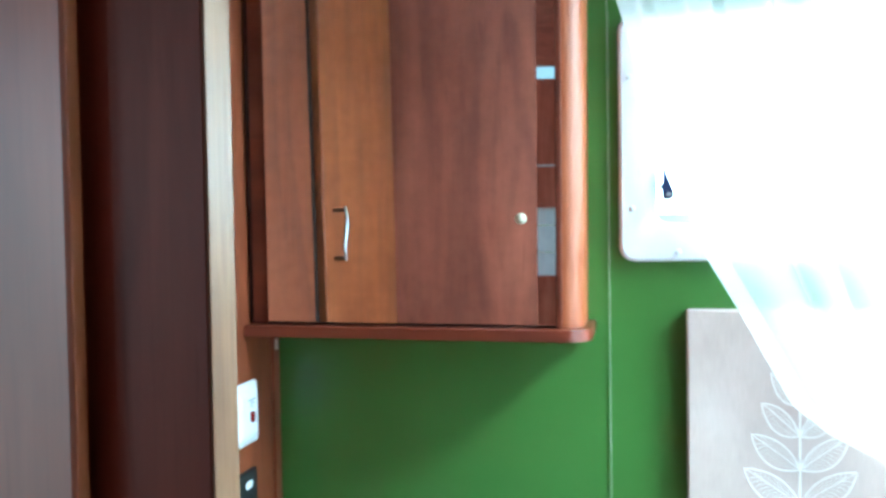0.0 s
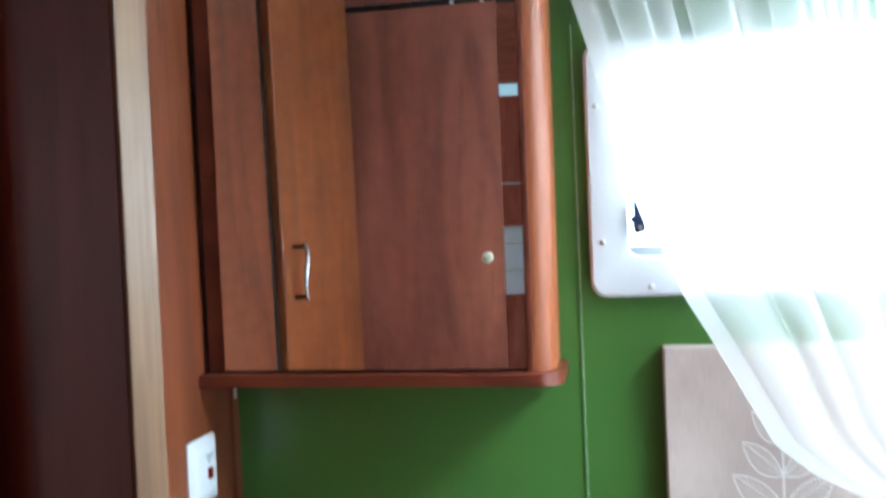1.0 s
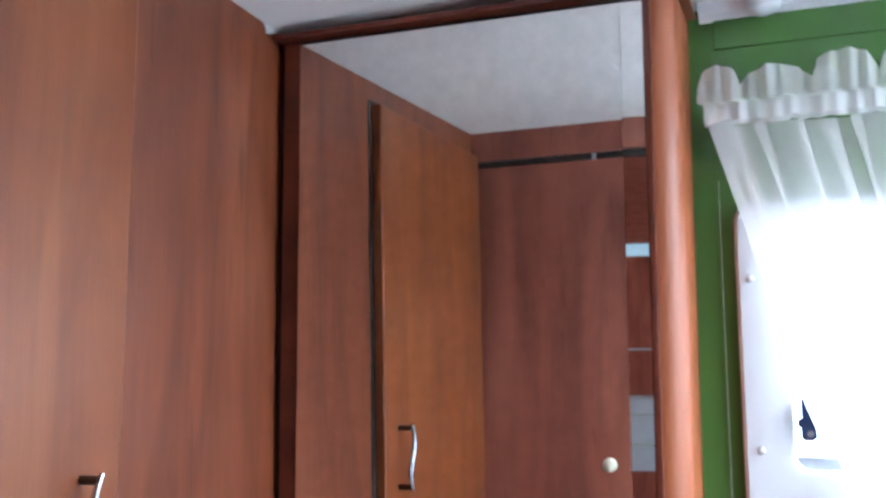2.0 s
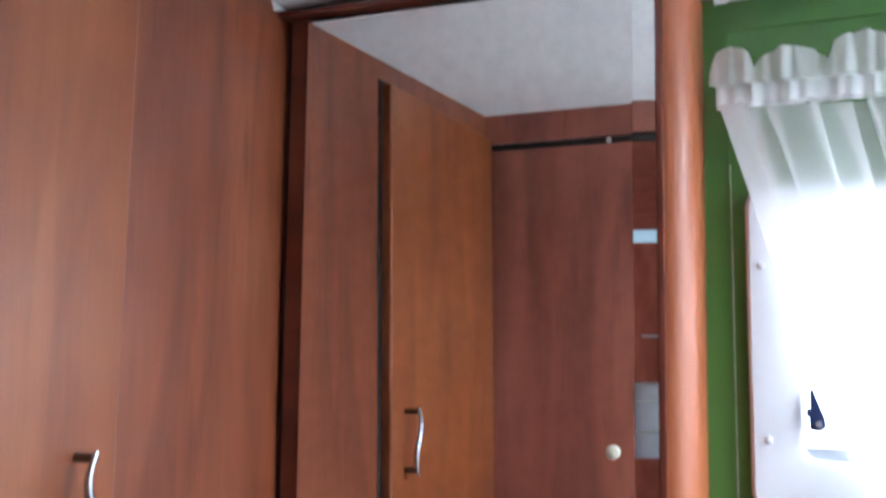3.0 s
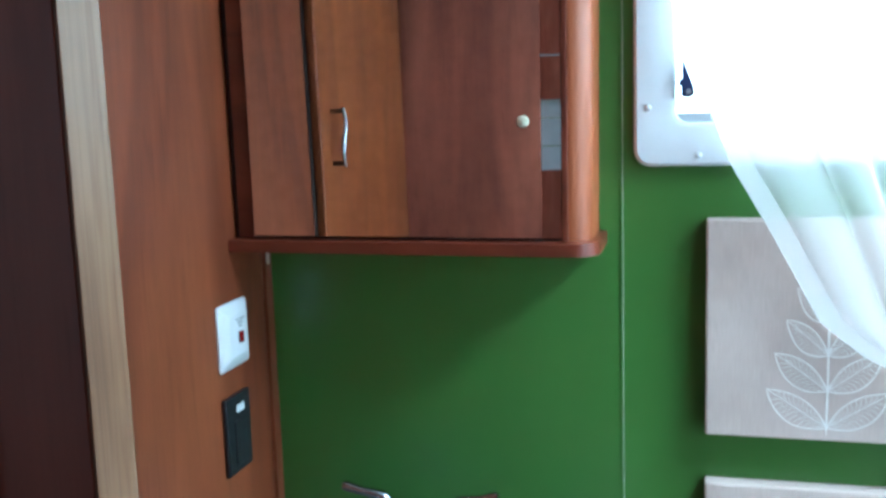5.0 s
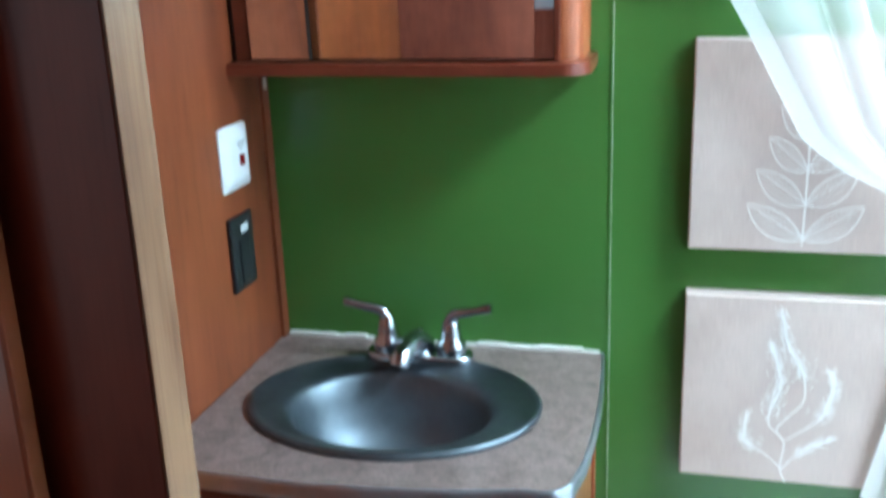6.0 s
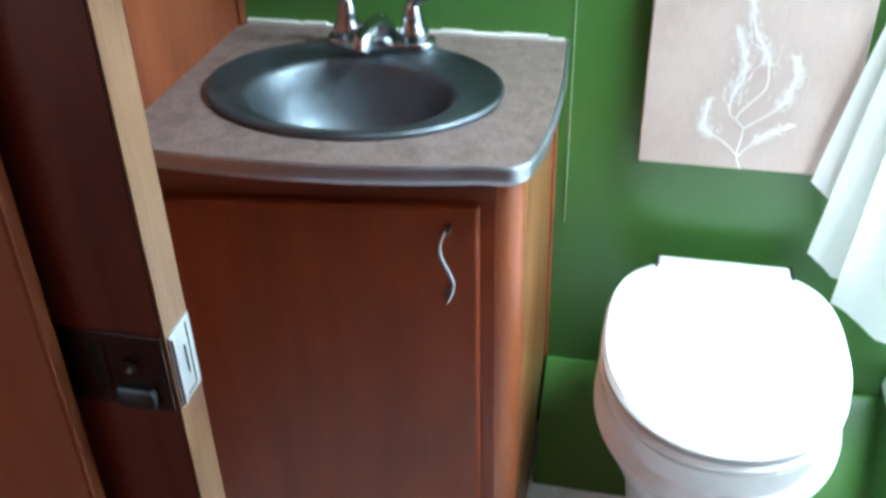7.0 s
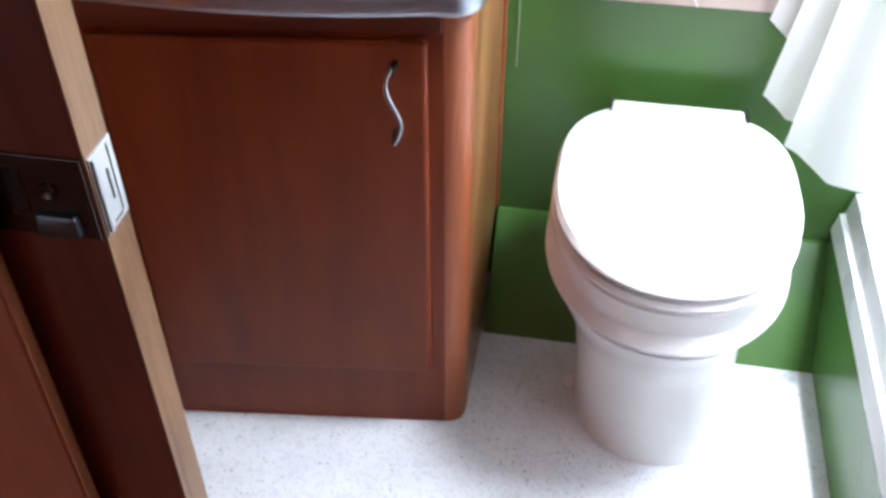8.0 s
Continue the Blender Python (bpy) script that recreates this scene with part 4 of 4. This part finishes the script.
def curtain():
    c = thing("curtain", (0.25, 1.45, 0.34), "white sheer ruffled curtain tied back to one side", "curtain")
    nu, nv = 340, 60
    grid = []
    for j in range(nv + 1):
        v = j / nv
        lx, lz = along(LEFT_EDGE, v)
        rx, rz = 0.536 - 0.02 * v, 1.772 - 0.80 * v
        row = []
        for i in range(nu + 1):
            u = i / nu
            phase = 2 * math.pi * (5.5 * u + 0.35 * math.sin(5.2 * u) + 0.22 * math.sin(13.0 * u + 1.0) + 0.05 * math.sin(4 * v + 9 * u))
            over = u + (0.018 + 0.030 * v) * (math.sin(phase) - 0.3 * math.sin(0.5 * phase)) * min(1.0, 8 * u, 8 * (1 - u)) + 0.026 * (1 - v) ** 4 * math.sin(2 * math.pi * (19 * u + 0.6 * math.sin(11 * u))) * min(1.0, 20 * u, 20 * (1 - u))
            row.append((lx + (rx - lx) * over, 1.444 - 0.012 * v - (0.006 + 0.004 * v) * math.cos(phase) * (1 - 0.3 * v) + 0.004 * math.sin(3 * u + 4 * v), lz + (rz - lz) * u + 0.10 * v * (1 - v) * (u * (u - 1))))
        grid.append(row)
    part("drape", sheet(grid), SHEER, c, smooth=True)
    # hem along the swept edge
    grid = []
    for j in range(121):
        x, z = along(LEFT_EDGE, j / 120)
        grid.append([(x + 0.0005 + 0.024 * k, 1.4335 - 0.012 * j / 120 - 0.001 * k, z + 0.006 * k) for k in (0.0, 0.33, 0.67, 1.0)])
    part("hem", sheet(grid), HEM, c, smooth=True)
    # gathered rod pocket and puffed heading
    random.seed(21)
    ends = [0.0]
    while ends[-1] < 1.0:
        ends.append(ends[-1] + random.uniform(0.07, 0.16))
    puffs = [random.uniform(0.45, 1.0) for _ in ends]
    wob = [(random.uniform(9, 34), random.uniform(0, 6.3), random.uniform(0.3, 1.0)) for _ in range(6)]
    def gather(u):
        return sum(a * math.sin(2 * math.pi * f * u + p) for f, p, a in wob) / 2.4
    grid = []
    for j, (z, k) in enumerate(((1.772, 0.005), (1.776, 0.008), (1.785, 0.008), (1.796, 0.008), (1.801, 0.004), (1.808, 0.008), (1.818, 0.012), (1.829, 0.014), (1.838, 0.011))):
        row = []
        for i in range(521):
            u = i / 520
            n = max(q for q in range(len(ends)) if ends[q] <= u)
            t = (u - ends[n]) / ((ends[n + 1] - ends[n]) if n + 1 < len(ends) else 0.1)
            lobe = max(0.0, math.sin(math.pi * min(1.0, t))) ** 0.55 * puffs[n]
            up = max(0.0, (z - 1.803) / 0.035)
            belly = 0.010 * math.sin(math.pi * min(1.0, up)) * lobe
            row.append((-0.024 - 0.008 * (z > 1.80) * (1 - u) + 0.560 * u + 0.004 * up * gather(u + 0.3), 1.442 - (0.006 if j in (1, 2, 3) else 0) - belly + k * 0.6 * gather(u), 1.803 + (z - 1.803) * (0.40 + 1.35 * lobe) if up > 0 else z + 0.0015 * gather(u + 0.1)))
        grid.append(row)
    part("heading", sheet(grid), POCKET, c, smooth=True)
    # three layered tails below the tie, cut on a slant
    for top, left, right, y, waves, points in (
            ((0.440, 0.485), (0.352, 0.604), (0.420, 0.560), 1.446, 0.5, 1),
            ((0.450, 0.505), (0.366, 0.486), (0.448, 0.455), 1.432, 0.7, 2),
            ((0.470, 0.545), (0.412, 0.412), (0.640, 0.310), 1.412, 1.3, 3)):
        grid = []
        for j in range(41):
            v = j / 40
            b = v ** 0.85
            row = []
            for i in range(73):
                u = i / 72
                saw = abs((u * points) % 2 - 1)
                x = (top[0] + (top[1] - top[0]) * u) * (1 - b) + (left[0] + (right[0] - left[0]) * u) * b
                foot = left[1] + (right[1] - left[1]) * u - 0.020 * (1 - saw) * min(1.0, 6 * u)
                fold = math.sin(2 * math.pi * waves * u + 0.8) + 0.18 * math.sin(2 * math.pi * 2.7 * waves * u + 2.0 + 1.5 * v)
                row.append((x, y - 0.006 + 0.009 * fold * (0.35 + 0.65 * v), 0.985 + (foot - 0.985) * v))
            grid.append(row)
        part("tail", sheet(grid), GATHERED, c, smooth=True)
    part("tie_band", tube([(0.49 + 0.034 * math.cos(a), 1.432 + 0.026 * math.sin(a), 0.985 + 0.006 * math.sin(a)) for a in [2 * math.pi * k / 24 for k in range(25)]], 0.005, 8), SHEER, c, "gathered tie band", smooth=True)


curtain()
rod = thing("curtain_rod", (0.255, 1.455, 1.787), "white curtain rod inside the rod pocket", "curtain rod")
part("rod", tube([(-0.022, 1.450, 1.787), (0.25, 1.450, 1.787), (0.538, 1.450, 1.787)], 0.006), WHITE_PLASTIC, rod, smooth=True)
for x in (-0.018, 0.534):
    part("bracket", box(x - 0.005, x + 0.005, 1.448, NORTH - 0.001, 1.779, 1.795, 0.002), WHITE_PLASTIC, rod)

# ---------- batten on the green wall ----------
structure("trim_top_batten", box(-0.014, CURB, NORTH - 0.003, NORTH, 1.880, 1.925, 0.001), GREEN, "green painted batten below the ceiling")
cap = thing("ceiling_cap", (0.045, 1.462, roof(1.46)), "small white rounded cap on the ceiling edge", "cap")
part("cap", lathe(0.045, 1.462, [(0.021, roof(1.44) - 0.0005), (0.021, roof(1.46) - 0.016), (0.018, roof(1.46) - 0.024), (0.010, roof(1.46) - 0.028), (0.002, roof(1.46) - 0.029)], 20), WHITE_PLASTIC, cap, smooth=True)
structure("trim_batten", box(-0.0200, -0.0162, NORTH - 0.0012, NORTH, 0.46, 1.878, 0.0005), GREEN, "thin green batten over the board joint")
structure("trim_batten_edge", box(-0.0160, -0.0155, NORTH - 0.0012, NORTH - 0.0002, 0.46, 1.72), CAULK, "thin pale strip along the batten's edge")


# ---------- blind on the hallway window ----------
def hall_blind():
    b = thing("window_blind", (0.22, HALL, 0.96), "white fabric blind with three wide slats", "blind")
    for z0, z1 in ((0.962, 1.070), (1.076, 1.200), (1.206, 1.289)):
        part("slat", box(-0.058, 0.498, HALL - 0.030, HALL - 0.027, z0, z1, 0.001), GATHERED, b)


hall_blind()
